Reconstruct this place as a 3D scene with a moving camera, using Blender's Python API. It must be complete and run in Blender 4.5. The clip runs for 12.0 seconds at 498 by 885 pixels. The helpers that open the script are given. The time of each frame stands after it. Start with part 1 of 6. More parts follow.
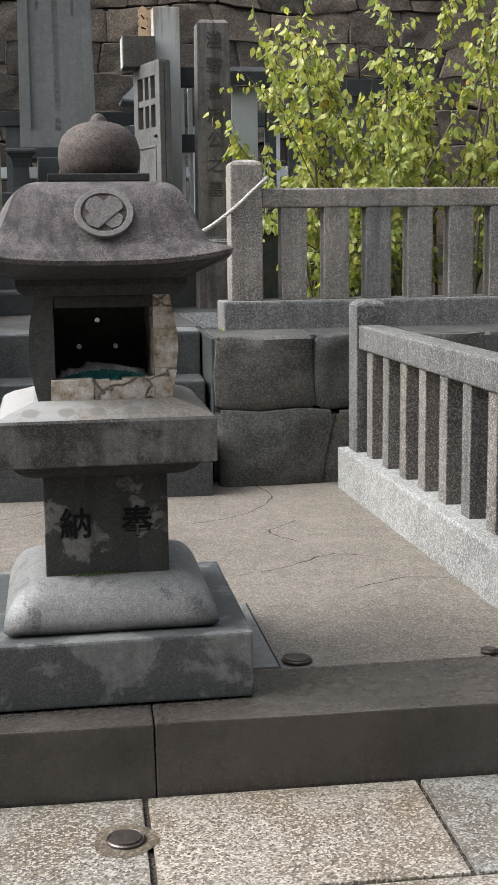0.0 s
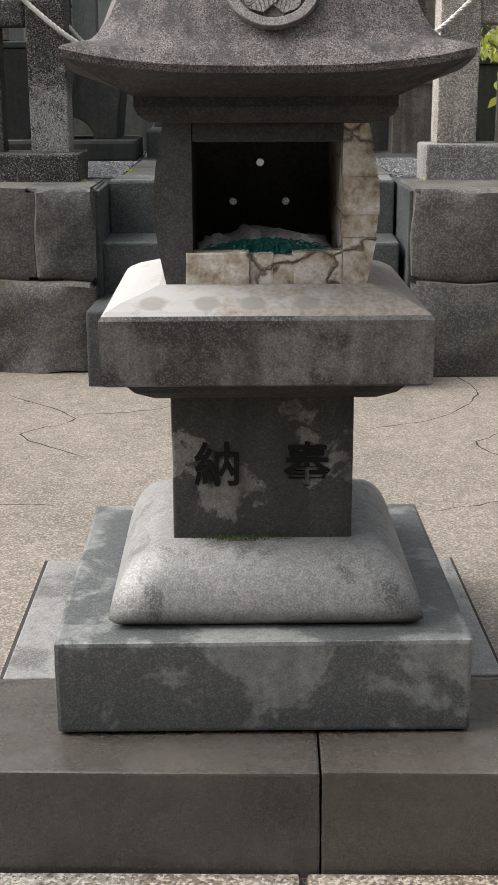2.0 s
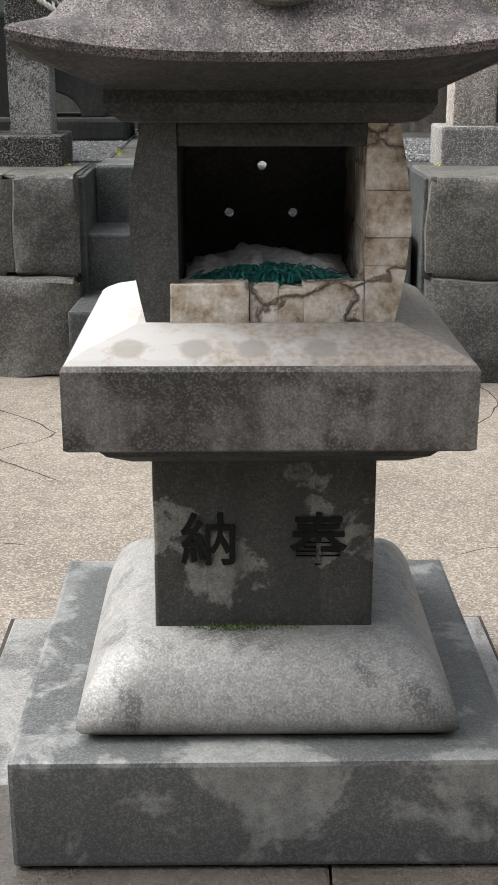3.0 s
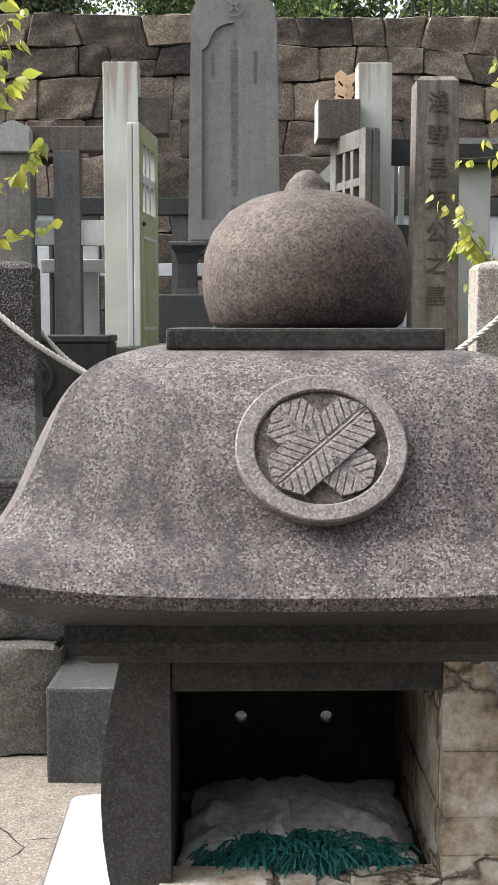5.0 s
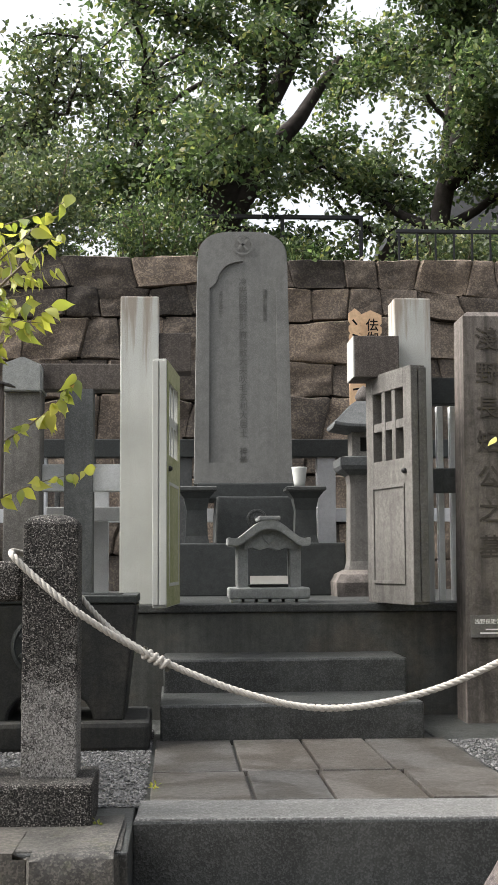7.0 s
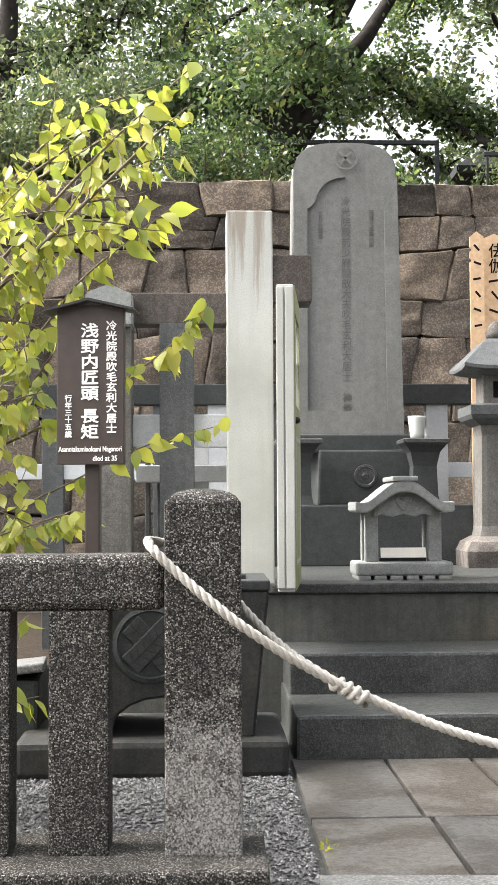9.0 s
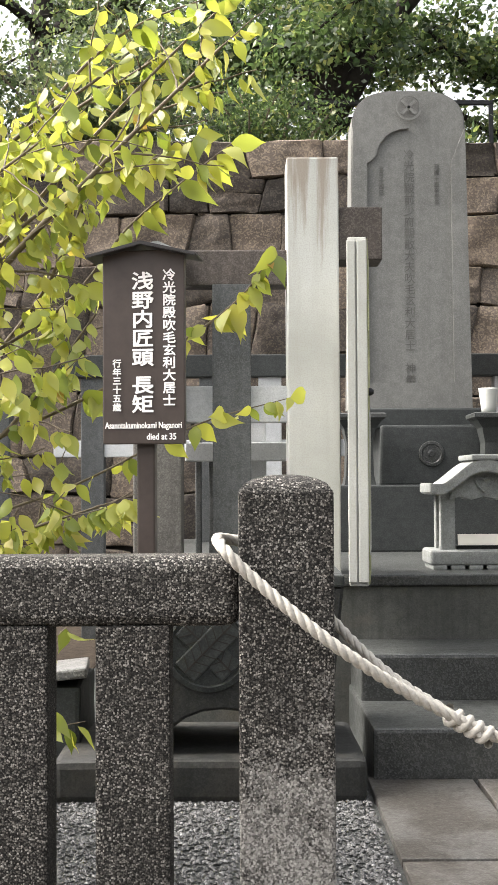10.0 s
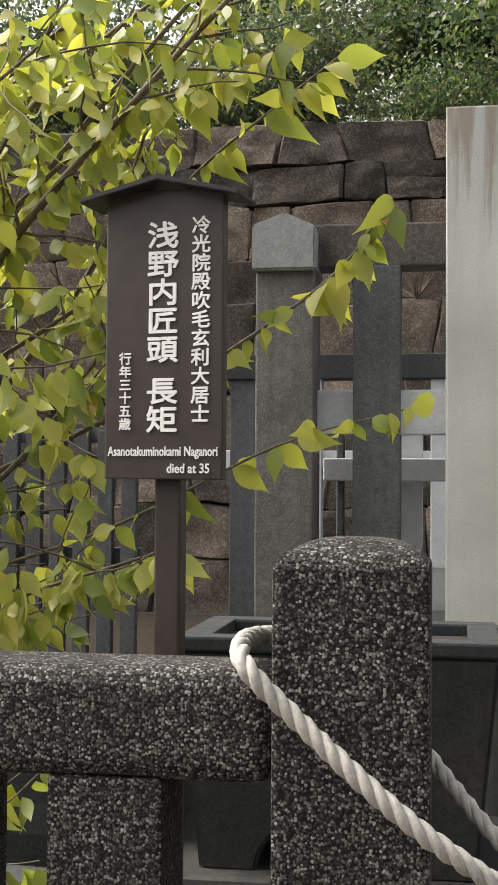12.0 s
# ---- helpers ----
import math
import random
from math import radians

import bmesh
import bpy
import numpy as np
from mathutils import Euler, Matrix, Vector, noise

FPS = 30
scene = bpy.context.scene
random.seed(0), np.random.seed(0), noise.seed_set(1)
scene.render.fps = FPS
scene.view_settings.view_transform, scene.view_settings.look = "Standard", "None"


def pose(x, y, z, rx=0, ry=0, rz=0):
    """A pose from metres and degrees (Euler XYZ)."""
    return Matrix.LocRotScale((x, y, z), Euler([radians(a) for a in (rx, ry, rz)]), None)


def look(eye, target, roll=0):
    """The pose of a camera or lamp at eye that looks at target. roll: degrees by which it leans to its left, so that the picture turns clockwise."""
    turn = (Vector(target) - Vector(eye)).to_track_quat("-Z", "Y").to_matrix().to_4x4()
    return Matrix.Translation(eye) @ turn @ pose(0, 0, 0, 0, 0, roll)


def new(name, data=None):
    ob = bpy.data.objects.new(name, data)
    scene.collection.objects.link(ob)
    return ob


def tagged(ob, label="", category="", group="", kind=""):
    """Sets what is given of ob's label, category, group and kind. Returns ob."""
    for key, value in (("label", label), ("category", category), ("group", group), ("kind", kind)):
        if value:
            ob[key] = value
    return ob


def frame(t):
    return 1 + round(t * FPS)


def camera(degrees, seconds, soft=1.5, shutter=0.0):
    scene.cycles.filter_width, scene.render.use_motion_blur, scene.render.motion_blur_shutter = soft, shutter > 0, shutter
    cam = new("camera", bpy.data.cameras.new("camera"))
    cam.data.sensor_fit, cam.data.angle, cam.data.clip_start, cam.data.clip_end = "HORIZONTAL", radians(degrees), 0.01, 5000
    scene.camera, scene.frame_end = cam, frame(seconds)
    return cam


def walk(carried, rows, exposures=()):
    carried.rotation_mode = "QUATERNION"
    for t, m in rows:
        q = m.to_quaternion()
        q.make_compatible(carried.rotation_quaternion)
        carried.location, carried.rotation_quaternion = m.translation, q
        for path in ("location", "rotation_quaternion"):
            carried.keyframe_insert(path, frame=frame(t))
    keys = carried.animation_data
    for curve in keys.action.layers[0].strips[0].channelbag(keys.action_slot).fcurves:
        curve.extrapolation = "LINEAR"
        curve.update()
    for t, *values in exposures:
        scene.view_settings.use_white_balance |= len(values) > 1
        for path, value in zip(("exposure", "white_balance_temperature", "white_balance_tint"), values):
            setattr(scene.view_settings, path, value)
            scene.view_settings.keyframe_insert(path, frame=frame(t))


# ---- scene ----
cam = camera(22.5, 12.0)
PATH = [
    (0, (0.172, -0.23, 1.363), (0.474, 1.72, 1.035), -0.7),
    (0.5, (0.219, 0.071, 1.339), (0.404, 2.019, 0.924), -0.6),
    (1, (0.288, 0.352, 1.331), (0.368, 2.289, 0.839), -0.1),
    (1.5, (0.277, 0.617, 1.296), (0.304, 2.55, 0.782), -0.2),
    (2, (0.242, 0.847, 1.286), (0.264, 2.767, 0.728), -0.2),
    (2.5, (0.238, 1.063, 1.283), (0.264, 2.969, 0.677), -0.1),
    (2.7, (0.248, 1.16, 1.289), (0.275, 3.064, 0.679), 0.0),
    (4.3, (0.218, 1.634, 1.467), (0.242, 3.601, 1.109), 0.0),
    (4.5, (0.224, 1.711, 1.487), (0.254, 3.69, 1.197), 0.2),
    (5, (0.226, 1.840, 1.522), (0.260, 3.831, 1.333), 0.0),
    (5.5, (0.147, 1.963, 1.562), (0.196, 3.962, 1.55), 0.4),
    (6, (-0.003, 2.083, 1.594), (0.108, 4.077, 1.707), 0.2),
    (6.5, (-0.107, 2.265, 1.602), (0.023, 4.254, 1.763), 0.2),
    (6.7, (-0.116, 2.363, 1.591), (0.004, 4.35, 1.779), -0.2),
    (8.3, (-0.435, 3.202, 1.691), (-0.332, 5.19, 1.882), -0.2),
    (8.5, (-0.455, 3.283, 1.698), (-0.356, 5.274, 1.852), -0.2),
    (9, (-0.498, 3.569, 1.699), (-0.43, 5.566, 1.801), -0.3),
    (9.5, (-0.532, 3.82, 1.708), (-0.497, 5.819, 1.773), -0.3),
    (10, (-0.576, 4.077, 1.725), (-0.566, 6.076, 1.787), -0.3),
    (10.5, (-0.571, 4.301, 1.727), (-0.637, 6.299, 1.78), -0.4),
    (11, (-0.523, 4.522, 1.75), (-0.706, 6.513, 1.809), -0.2),
    (11.5, (-0.48, 4.71, 1.759), (-0.767, 6.688, 1.817), 0.0),
    (12, (-0.412, 4.883, 1.791), (-0.725, 6.857, 1.856), 0.4),
]
EXPOSURES = [(0.0, 1.2, 6050, 8), (1.5, 1.3, 6300, 9), (2.5, 1.5, 6300, 9), (4.5, 1.85, 6150, 8), (5.5, 1.78, 6500, 10), (6.5, 1.42, 6500, 10), (8.5, 2.35, 6500, 10), (9.5, 2.22, 6600, 10), (10.5, 2.12, 6700, 10), (11.5, 1.7, 6700, 10), (12.0, 1.37, 6700, 10)]
walk(cam, [(t, look(eye, target, roll)) for t, eye, target, roll in PATH], EXPOSURES)

# ---- light ----
world = bpy.data.worlds.new("sky")
scene.world = world
world.use_nodes = True
wn = world.node_tree.nodes
sky = wn.new("ShaderNodeTexSky")
sky.sky_type, sky.sun_disc = "NISHITA", False
sky.sun_elevation, sky.sun_rotation = radians(50), radians(-87)
sky.air_density, sky.dust_density, sky.ozone_density = 1.0, 9.0, 1.0
haze = wn.new("ShaderNodeHueSaturation")
haze.inputs["Saturation"].default_value = 0.3
world.node_tree.links.new(sky.outputs[0], haze.inputs["Color"])
world.node_tree.links.new(haze.outputs[0], wn["Background"].inputs[0])
wn["Background"].inputs[1].default_value = 0.15
sun_data = bpy.data.lights.new("sun", "SUN")
sun_data.energy, sun_data.angle, sun_data.color = 0.6, radians(24), (1.0, 0.98, 0.95)
sun = new("sun", sun_data)
sun.matrix_world = look((-7.5, 6.9, 9.0), (0, 6.5, 0))


# ---- materials ----
def nodes_of(name):
    m = bpy.data.materials.new(name)
    m.use_nodes = True
    t = m.node_tree
    return m, t, t.nodes, t.links, t.nodes["Principled BSDF"]


def node(t, kind, **inputs):
    n = t.nodes.new(kind)
    for k, v in inputs.items():
        n.inputs[k.replace("_", " ")].default_value = v
    return n


def ramp(t, source, stops):
    r = t.nodes.new("ShaderNodeValToRGB")
    while len(r.color_ramp.elements) < len(stops):
        r.color_ramp.elements.new(0.5)
    for e, (p, c) in zip(r.color_ramp.elements, stops):
        e.position = p
        e.color = (*c, 1) if len(c) == 3 else c
    t.links.new(source, r.inputs[0])
    return r.outputs[0]


def mixed(t, fac, a, b, mode="MIX"):
    m = t.nodes.new("ShaderNodeMix")
    m.data_type, m.blend_type = "RGBA", mode
    for sock, v in ((m.inputs[0], fac), (m.inputs[6], a), (m.inputs[7], b)):
        if isinstance(v, (int, float)):
            sock.default_value = v
        elif isinstance(v, tuple):
            sock.default_value = (*v, 1)
        else:
            t.links.new(v, sock)
    return m.outputs[2]


def grey(v, w=0.0):
    return (v * (1 + w), v, v * (1 - w))


def stone(name, base, stain, grain_dark, grain_light, grain=220.0, spots=0.5, rough=0.75, bump=0.25, patch=3.0,
          stain_at=(0.42, 0.62), streak=0.0, moss=0.0, per_piece=0.0, grit=0.6, mottle=0.6, band=None, pebble=0.15, light_at=0.60):
    """Cut stone: a base and a stain colour in patches, two colours of mineral grains, weather streaks."""
    m, t, n, l, b = nodes_of(name)
    pos = n.new("ShaderNodeNewGeometry").outputs["Position"]
    big = node(t, "ShaderNodeTexNoise", Scale=patch, Detail=6.0, Roughness=0.62, Distortion=0.3)
    mid = node(t, "ShaderNodeTexNoise", Scale=patch * 9, Detail=5.0, Roughness=0.65)
    fine = node(t, "ShaderNodeTexNoise", Scale=grain, Detail=2.0, Roughness=0.55)
    cells = node(t, "ShaderNodeTexVoronoi", Scale=grain * 1.15)
    for q in (big, mid, fine, cells):
        l.new(pos, q.inputs["Vector"])
    col = mixed(t, ramp(t, big.outputs["Fac"], [(stain_at[0], (0, 0, 0)), (stain_at[1], (1, 1, 1))]), base, stain)
    col = mixed(t, ramp(t, mid.outputs["Fac"], [(0.35, (0, 0, 0)), (0.75, (mottle, mottle, mottle))]), col, grain_dark)
    col = mixed(t, ramp(t, fine.outputs["Fac"], [(0.45, (0, 0, 0)), (0.62, (0.35, 0.35, 0.35))]), col, grain_dark)
    pick = n.new("ShaderNodeSeparateColor")
    l.new(cells.outputs["Color"], pick.inputs[0])
    light = ramp(t, pick.outputs[0], [(light_at, (0, 0, 0)), (light_at + 0.06, (0.55, 0.55, 0.55)), (1.0, (1, 1, 1))])
    dark = ramp(t, pick.outputs[1], [(0.0, (1, 1, 1)), (0.22, (0.8, 0.8, 0.8)), (0.30, (0, 0, 0))])
    scaled = n.new("ShaderNodeMath")
    scaled.operation, scaled.inputs[1].default_value = "MULTIPLY", spots
    l.new(light, scaled.inputs[0])
    col = mixed(t, scaled.outputs[0], col, grain_light)
    scaled2 = n.new("ShaderNodeMath")
    scaled2.operation, scaled2.inputs[1].default_value = "MULTIPLY", spots * grit
    l.new(dark, scaled2.inputs[0])
    col = mixed(t, scaled2.outputs[0], col, grain_dark)
    if streak:
        tall = n.new("ShaderNodeMapping")
        tall.inputs["Scale"].default_value = (22, 22, 1.3)
        l.new(pos, tall.inputs[0])
        runs = node(t, "ShaderNodeTexNoise", Scale=1.0, Detail=5.0, Roughness=0.6)
        l.new(tall.outputs[0], runs.inputs["Vector"])
        col = mixed(t, ramp(t, runs.outputs["Fac"], [(0.46, (0, 0, 0)), (0.72, (streak, streak, streak))]), col, grain_dark)
    if moss:
        green = node(t, "ShaderNodeTexNoise", Scale=patch * 1.7, Detail=7.0, Roughness=0.7)
        l.new(pos, green.inputs["Vector"])
        col = mixed(t, ramp(t, green.outputs["Fac"], [(0.56, (0, 0, 0)), (0.72, (moss, moss, moss))]), col, (0.09, 0.10, 0.035))
    if band:
        z_none, z_full, tint, amount, tall_scale = band
        hgt = n.new("ShaderNodeSeparateXYZ")
        l.new(pos, hgt.inputs[0])
        reach = n.new("ShaderNodeMapRange")
        reach.inputs["From Min"].default_value, reach.inputs["From Max"].default_value = z_none, z_full
        l.new(hgt.outputs[2], reach.inputs[0])
        long = n.new("ShaderNodeMapping")
        long.inputs["Scale"].default_value = tall_scale
        l.new(pos, long.inputs[0])
        blot = node(t, "ShaderNodeTexNoise", Scale=1.0, Detail=6.0, Roughness=0.65)
        l.new(long.outputs[0], blot.inputs["Vector"])
        total = n.new("ShaderNodeMath")
        total.operation = "ADD"
        l.new(reach.outputs[0], total.inputs[0])
        span = n.new("ShaderNodeMapRange")
        span.inputs["From Min"].default_value, span.inputs["From Max"].default_value = 0.3, 0.7
        l.new(blot.outputs["Fac"], span.inputs[0])
        l.new(span.outputs[0], total.inputs[1])
        half = n.new("ShaderNodeMath")
        half.operation, half.inputs[1].default_value = "MULTIPLY", 0.5
        l.new(total.outputs[0], half.inputs[0])
        col = mixed(t, ramp(t, half.outputs[0], [(0.55, (0, 0, 0)), (0.72, (amount, amount, amount))]), col, tint)
    if per_piece:
        info = n.new("ShaderNodeObjectInfo")
        tone = ramp(t, info.outputs["Random"], [(0.0, grey(1 - per_piece)), (0.5, grey(1.0, 0.04)), (1.0, grey(1 + per_piece, 0.08))])
        col = mixed(t, 1.0, col, tone, "MULTIPLY")
    l.new(col, b.inputs["Base Color"])
    b.inputs["Specular IOR Level"].default_value = 0.25 if rough >= 0.6 else 0.5
    wear = n.new("ShaderNodeMapRange")
    wear.inputs["To Min"].default_value, wear.inputs["To Max"].default_value = rough - 0.14, min(1.0, rough + 0.12)
    l.new(mid.outputs["Fac"], wear.inputs[0])
    l.new(wear.outputs[0], b.inputs["Roughness"])
    both = n.new("ShaderNodeMath")
    both.operation, both.inputs[1].default_value = "MULTIPLY_ADD", pebble
    l.new(cells.outputs["Distance"], both.inputs[0])
    relief = n.new("ShaderNodeMath")
    relief.operation, relief.inputs[1].default_value = "MULTIPLY", 0.45
    l.new(mid.outputs["Fac"], relief.inputs[0])
    l.new(relief.outputs[0], both.inputs[2])
    bp = node(t, "ShaderNodeBump", Strength=bump, Distance=0.004)
    l.new(both.outputs[0], bp.inputs["Height"])
    l.new(bp.outputs[0], b.inputs["Normal"])
    return m


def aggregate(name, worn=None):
    """Washed concrete: pale pebbles of many tones standing out of a dark, dirty matrix."""
    m, t, n, l, b = nodes_of(name)
    pos = n.new("ShaderNodeNewGeometry").outputs["Position"]
    warp = node(t, "ShaderNodeTexNoise", Scale=260.0, Detail=2.0)
    l.new(pos, warp.inputs["Vector"])
    bend = n.new("ShaderNodeVectorMath")
    bend.operation = "MULTIPLY_ADD"
    bend.inputs[1].default_value = (0.003, 0.003, 0.003)
    l.new(warp.outputs["Color"], bend.inputs[0])
    l.new(pos, bend.inputs[2])
    cells = node(t, "ShaderNodeTexVoronoi", Scale=300.0)
    tiny = node(t, "ShaderNodeTexVoronoi", Scale=420.0)
    dirt = node(t, "ShaderNodeTexNoise", Scale=9.0, Detail=6.0, Roughness=0.65)
    l.new(bend.outputs[0], cells.inputs["Vector"])
    for q in (tiny, dirt):
        l.new(pos, q.inputs["Vector"])
    pick = n.new("ShaderNodeSeparateColor")
    l.new(cells.outputs["Color"], pick.inputs[0])
    tone = ramp(t, pick.outputs[0], [(0.0, (0.014, 0.013, 0.012)), (0.30, (0.04, 0.0375, 0.034)), (0.65, (0.115, 0.108, 0.098)), (0.88, (0.22, 0.208, 0.19)), (1.0, (0.36, 0.343, 0.316))])
    body = ramp(t, cells.outputs["Distance"], [(0.46, (1, 1, 1)), (0.64, (0, 0, 0))])
    grit = n.new("ShaderNodeSeparateColor")
    l.new(tiny.outputs["Color"], grit.inputs[0])
    matrix_tone = ramp(t, grit.outputs[0], [(0.0, (0.004, 0.0038, 0.0035)), (0.8, (0.009, 0.0085, 0.008)), (1.0, (0.05, 0.047, 0.043))])
    col = mixed(t, body, matrix_tone, tone)
    col = mixed(t, ramp(t, dirt.outputs["Fac"], [(0.46, (0, 0, 0)), (0.68, (0.55, 0.55, 0.55))]), col, (0.010, 0.0095, 0.0085))
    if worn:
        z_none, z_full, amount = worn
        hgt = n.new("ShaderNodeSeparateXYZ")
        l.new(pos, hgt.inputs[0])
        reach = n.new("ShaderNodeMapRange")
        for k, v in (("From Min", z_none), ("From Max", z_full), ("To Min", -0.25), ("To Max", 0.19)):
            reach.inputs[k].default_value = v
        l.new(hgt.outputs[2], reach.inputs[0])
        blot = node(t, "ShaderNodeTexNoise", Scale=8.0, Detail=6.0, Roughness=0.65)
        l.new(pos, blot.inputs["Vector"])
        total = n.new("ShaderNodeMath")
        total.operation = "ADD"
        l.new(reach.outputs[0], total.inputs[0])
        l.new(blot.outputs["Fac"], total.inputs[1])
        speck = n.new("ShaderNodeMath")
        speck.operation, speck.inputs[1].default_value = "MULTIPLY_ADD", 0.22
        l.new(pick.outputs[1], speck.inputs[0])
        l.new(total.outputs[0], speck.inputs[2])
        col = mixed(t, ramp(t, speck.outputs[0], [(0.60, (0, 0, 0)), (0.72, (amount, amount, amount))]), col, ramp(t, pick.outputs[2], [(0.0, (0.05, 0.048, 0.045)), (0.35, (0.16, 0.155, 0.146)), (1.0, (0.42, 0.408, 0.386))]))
    l.new(col, b.inputs["Base Color"])
    b.inputs["Roughness"].default_value = 0.72
    b.inputs["Specular IOR Level"].default_value = 0.2
    bp = node(t, "ShaderNodeBump", Strength=0.7, Distance=0.003)
    l.new(body, bp.inputs["Height"])
    l.new(bp.outputs[0], b.inputs["Normal"])
    return m


def scorched(name):
    """Heat-cracked stone: pale crusts, ochre stains and dark cracks."""
    m, t, n, l, b = nodes_of(name)
    pos = n.new("ShaderNodeNewGeometry").outputs["Position"]
    warp = node(t, "ShaderNodeTexNoise", Scale=30.0, Detail=4.0)
    l.new(pos, warp.inputs["Vector"])
    bend = n.new("ShaderNodeVectorMath")
    bend.operation = "MULTIPLY_ADD"
    bend.inputs[1].default_value = (0.05, 0.05, 0.05)
    l.new(warp.outputs["Color"], bend.inputs[0])
    l.new(pos, bend.inputs[2])
    crackle = node(t, "ShaderNodeTexVoronoi", Scale=7.5)
    crackle.feature = "DISTANCE_TO_EDGE"
    l.new(bend.outputs[0], crackle.inputs["Vector"])
    big = node(t, "ShaderNodeTexNoise", Scale=22.0, Detail=7.0, Roughness=0.7)
    fine = node(t, "ShaderNodeTexNoise", Scale=160.0, Detail=4.0, Roughness=0.7)
    for q in (big, fine):
        l.new(pos, q.inputs["Vector"])
    col = ramp(t, big.outputs["Fac"], [(0.34, (0.10, 0.085, 0.07)), (0.43, (0.30, 0.24, 0.17)), (0.53, (0.44, 0.39, 0.33)), (0.66, (0.58, 0.55, 0.51))])
    col = mixed(t, ramp(t, fine.outputs["Fac"], [(0.45, (0, 0, 0)), (0.7, (0.55, 0.55, 0.55))]), col, (0.22, 0.175, 0.13))
    line = ramp(t, crackle.outputs["Distance"], [(0.0, (0.9, 0.9, 0.9)), (0.012, (0.6, 0.6, 0.6)), (0.035, (0, 0, 0))])
    col = mixed(t, line, col, (0.085, 0.06, 0.04))
    l.new(col, b.inputs["Base Color"])
    b.inputs["Roughness"].default_value = 0.9
    deep = n.new("ShaderNodeMath")
    deep.operation, deep.inputs[1].default_value = "MULTIPLY_ADD", -1.2
    l.new(line, deep.inputs[0])
    l.new(big.outputs["Fac"], deep.inputs[2])
    bp = node(t, "ShaderNodeBump", Strength=0.8, Distance=0.006)
    l.new(deep.outputs[0], bp.inputs["Height"])
    l.new(bp.outputs[0], b.inputs["Normal"])
    return m


def plain(name, colour, rough=0.6, metal=0.0, vary=0.25, scale=14.0, bump=0.1):
    m, t, n, l, b = nodes_of(name)
    pos = n.new("ShaderNodeNewGeometry").outputs["Position"]
    q = node(t, "ShaderNodeTexNoise", Scale=scale, Detail=6.0, Roughness=0.65)
    l.new(pos, q.inputs["Vector"])
    lo, hi = (tuple(c * (1 - vary) for c in colour), tuple(min(1.0, c * (1 + vary)) for c in colour))
    l.new(ramp(t, q.outputs["Fac"], [(0.3, lo), (0.7, hi)]), b.inputs["Base Color"])
    b.inputs["Roughness"].default_value, b.inputs["Metallic"].default_value = rough, metal
    b.inputs["Specular IOR Level"].default_value = 0.12 if rough >= 0.85 else 0.5
    bp = node(t, "ShaderNodeBump", Strength=bump, Distance=0.003)
    l.new(q.outputs["Fac"], bp.inputs["Height"])
    l.new(bp.outputs[0], b.inputs["Normal"])
    return m


def leafy(name, stops, through_tint, rough=0.45, share=0.35):
    """Leaves: each leaf its own tone, thin enough to let light through."""
    m, t, n, l, b = nodes_of(name)
    isle = n.new("ShaderNodeNewGeometry").outputs["Random Per Island"]
    col = ramp(t, isle, stops)
    l.new(col, b.inputs["Base Color"])
    b.inputs["Roughness"].default_value = rough
    tr = n.new("ShaderNodeBsdfTranslucent")
    l.new(mixed(t, 1.0, col, through_tint, "MULTIPLY"), tr.inputs["Color"])
    mix = n.new("ShaderNodeMixShader")
    mix.inputs[0].default_value = share
    l.new(b.outputs[0], mix.inputs[1])
    l.new(tr.outputs[0], mix.inputs[2])
    l.new(mix.outputs[0], n["Material Output"].inputs["Surface"])
    return m


M_PAVER = stone("paving granite", (0.235, 0.225, 0.2), (0.14, 0.115, 0.083), (0.055, 0.046, 0.037), (0.38, 0.368, 0.338), 165, 0.85, 0.4, 0.7, 3.2, (0.45, 0.62), per_piece=0.05, grit=1.15)
M_KERB = stone("kerb stone", (0.060, 0.054, 0.048), (0.038, 0.034, 0.030), (0.024, 0.0215, 0.0195), (0.14, 0.131, 0.12), 340, 0.25, 0.28, 0.3, 4, per_piece=0.05)
M_CONCRETE = stone("worn concrete", (0.172, 0.148, 0.12), (0.125, 0.106, 0.085), (0.062, 0.053, 0.043), (0.31, 0.277, 0.235), 190, 0.6, 0.6, 0.6, 1.6, grit=1.1, mottle=0.5)
M_BASE = stone("lantern stone", (0.05, 0.053, 0.052), (0.175, 0.177, 0.168), (0.03, 0.031, 0.0305), (0.24, 0.24, 0.228), 340, 0.25, 0.45, 0.2, 5.5, (0.51, 0.555), streak=0.3)
M_BELL = stone("pale lantern stone", (0.165, 0.161, 0.152), (0.066, 0.064, 0.06), (0.05, 0.048, 0.045), (0.30, 0.294, 0.28), 340, 0.35, 0.55, 0.35, 5, (0.53, 0.58))
M_SHAFT = stone("stained lantern stone", (0.040, 0.040, 0.036), (0.20, 0.19, 0.173), (0.017, 0.0172, 0.0155), (0.15, 0.143, 0.13), 340, 0.2, 0.6, 0.25, 9, (0.54, 0.575), 0.5)
M_SLAB = stone("streaked lantern stone", (0.145, 0.134, 0.122), (0.044, 0.040, 0.036), (0.022, 0.02, 0.018), (0.25, 0.233, 0.215), 340, 0.3, 0.6, 0.25, 6, (0.45, 0.54), 0.7)
M_ROOF = stone("speckled lantern stone", (0.14, 0.117, 0.11), (0.106, 0.089, 0.083), (0.02, 0.0172, 0.0165), (0.23, 0.205, 0.196), 480, 0.65, 0.65, 0.5, 5, (0.40, 0.62), 0.9, grit=1.5, mottle=0.7, light_at=0.72)
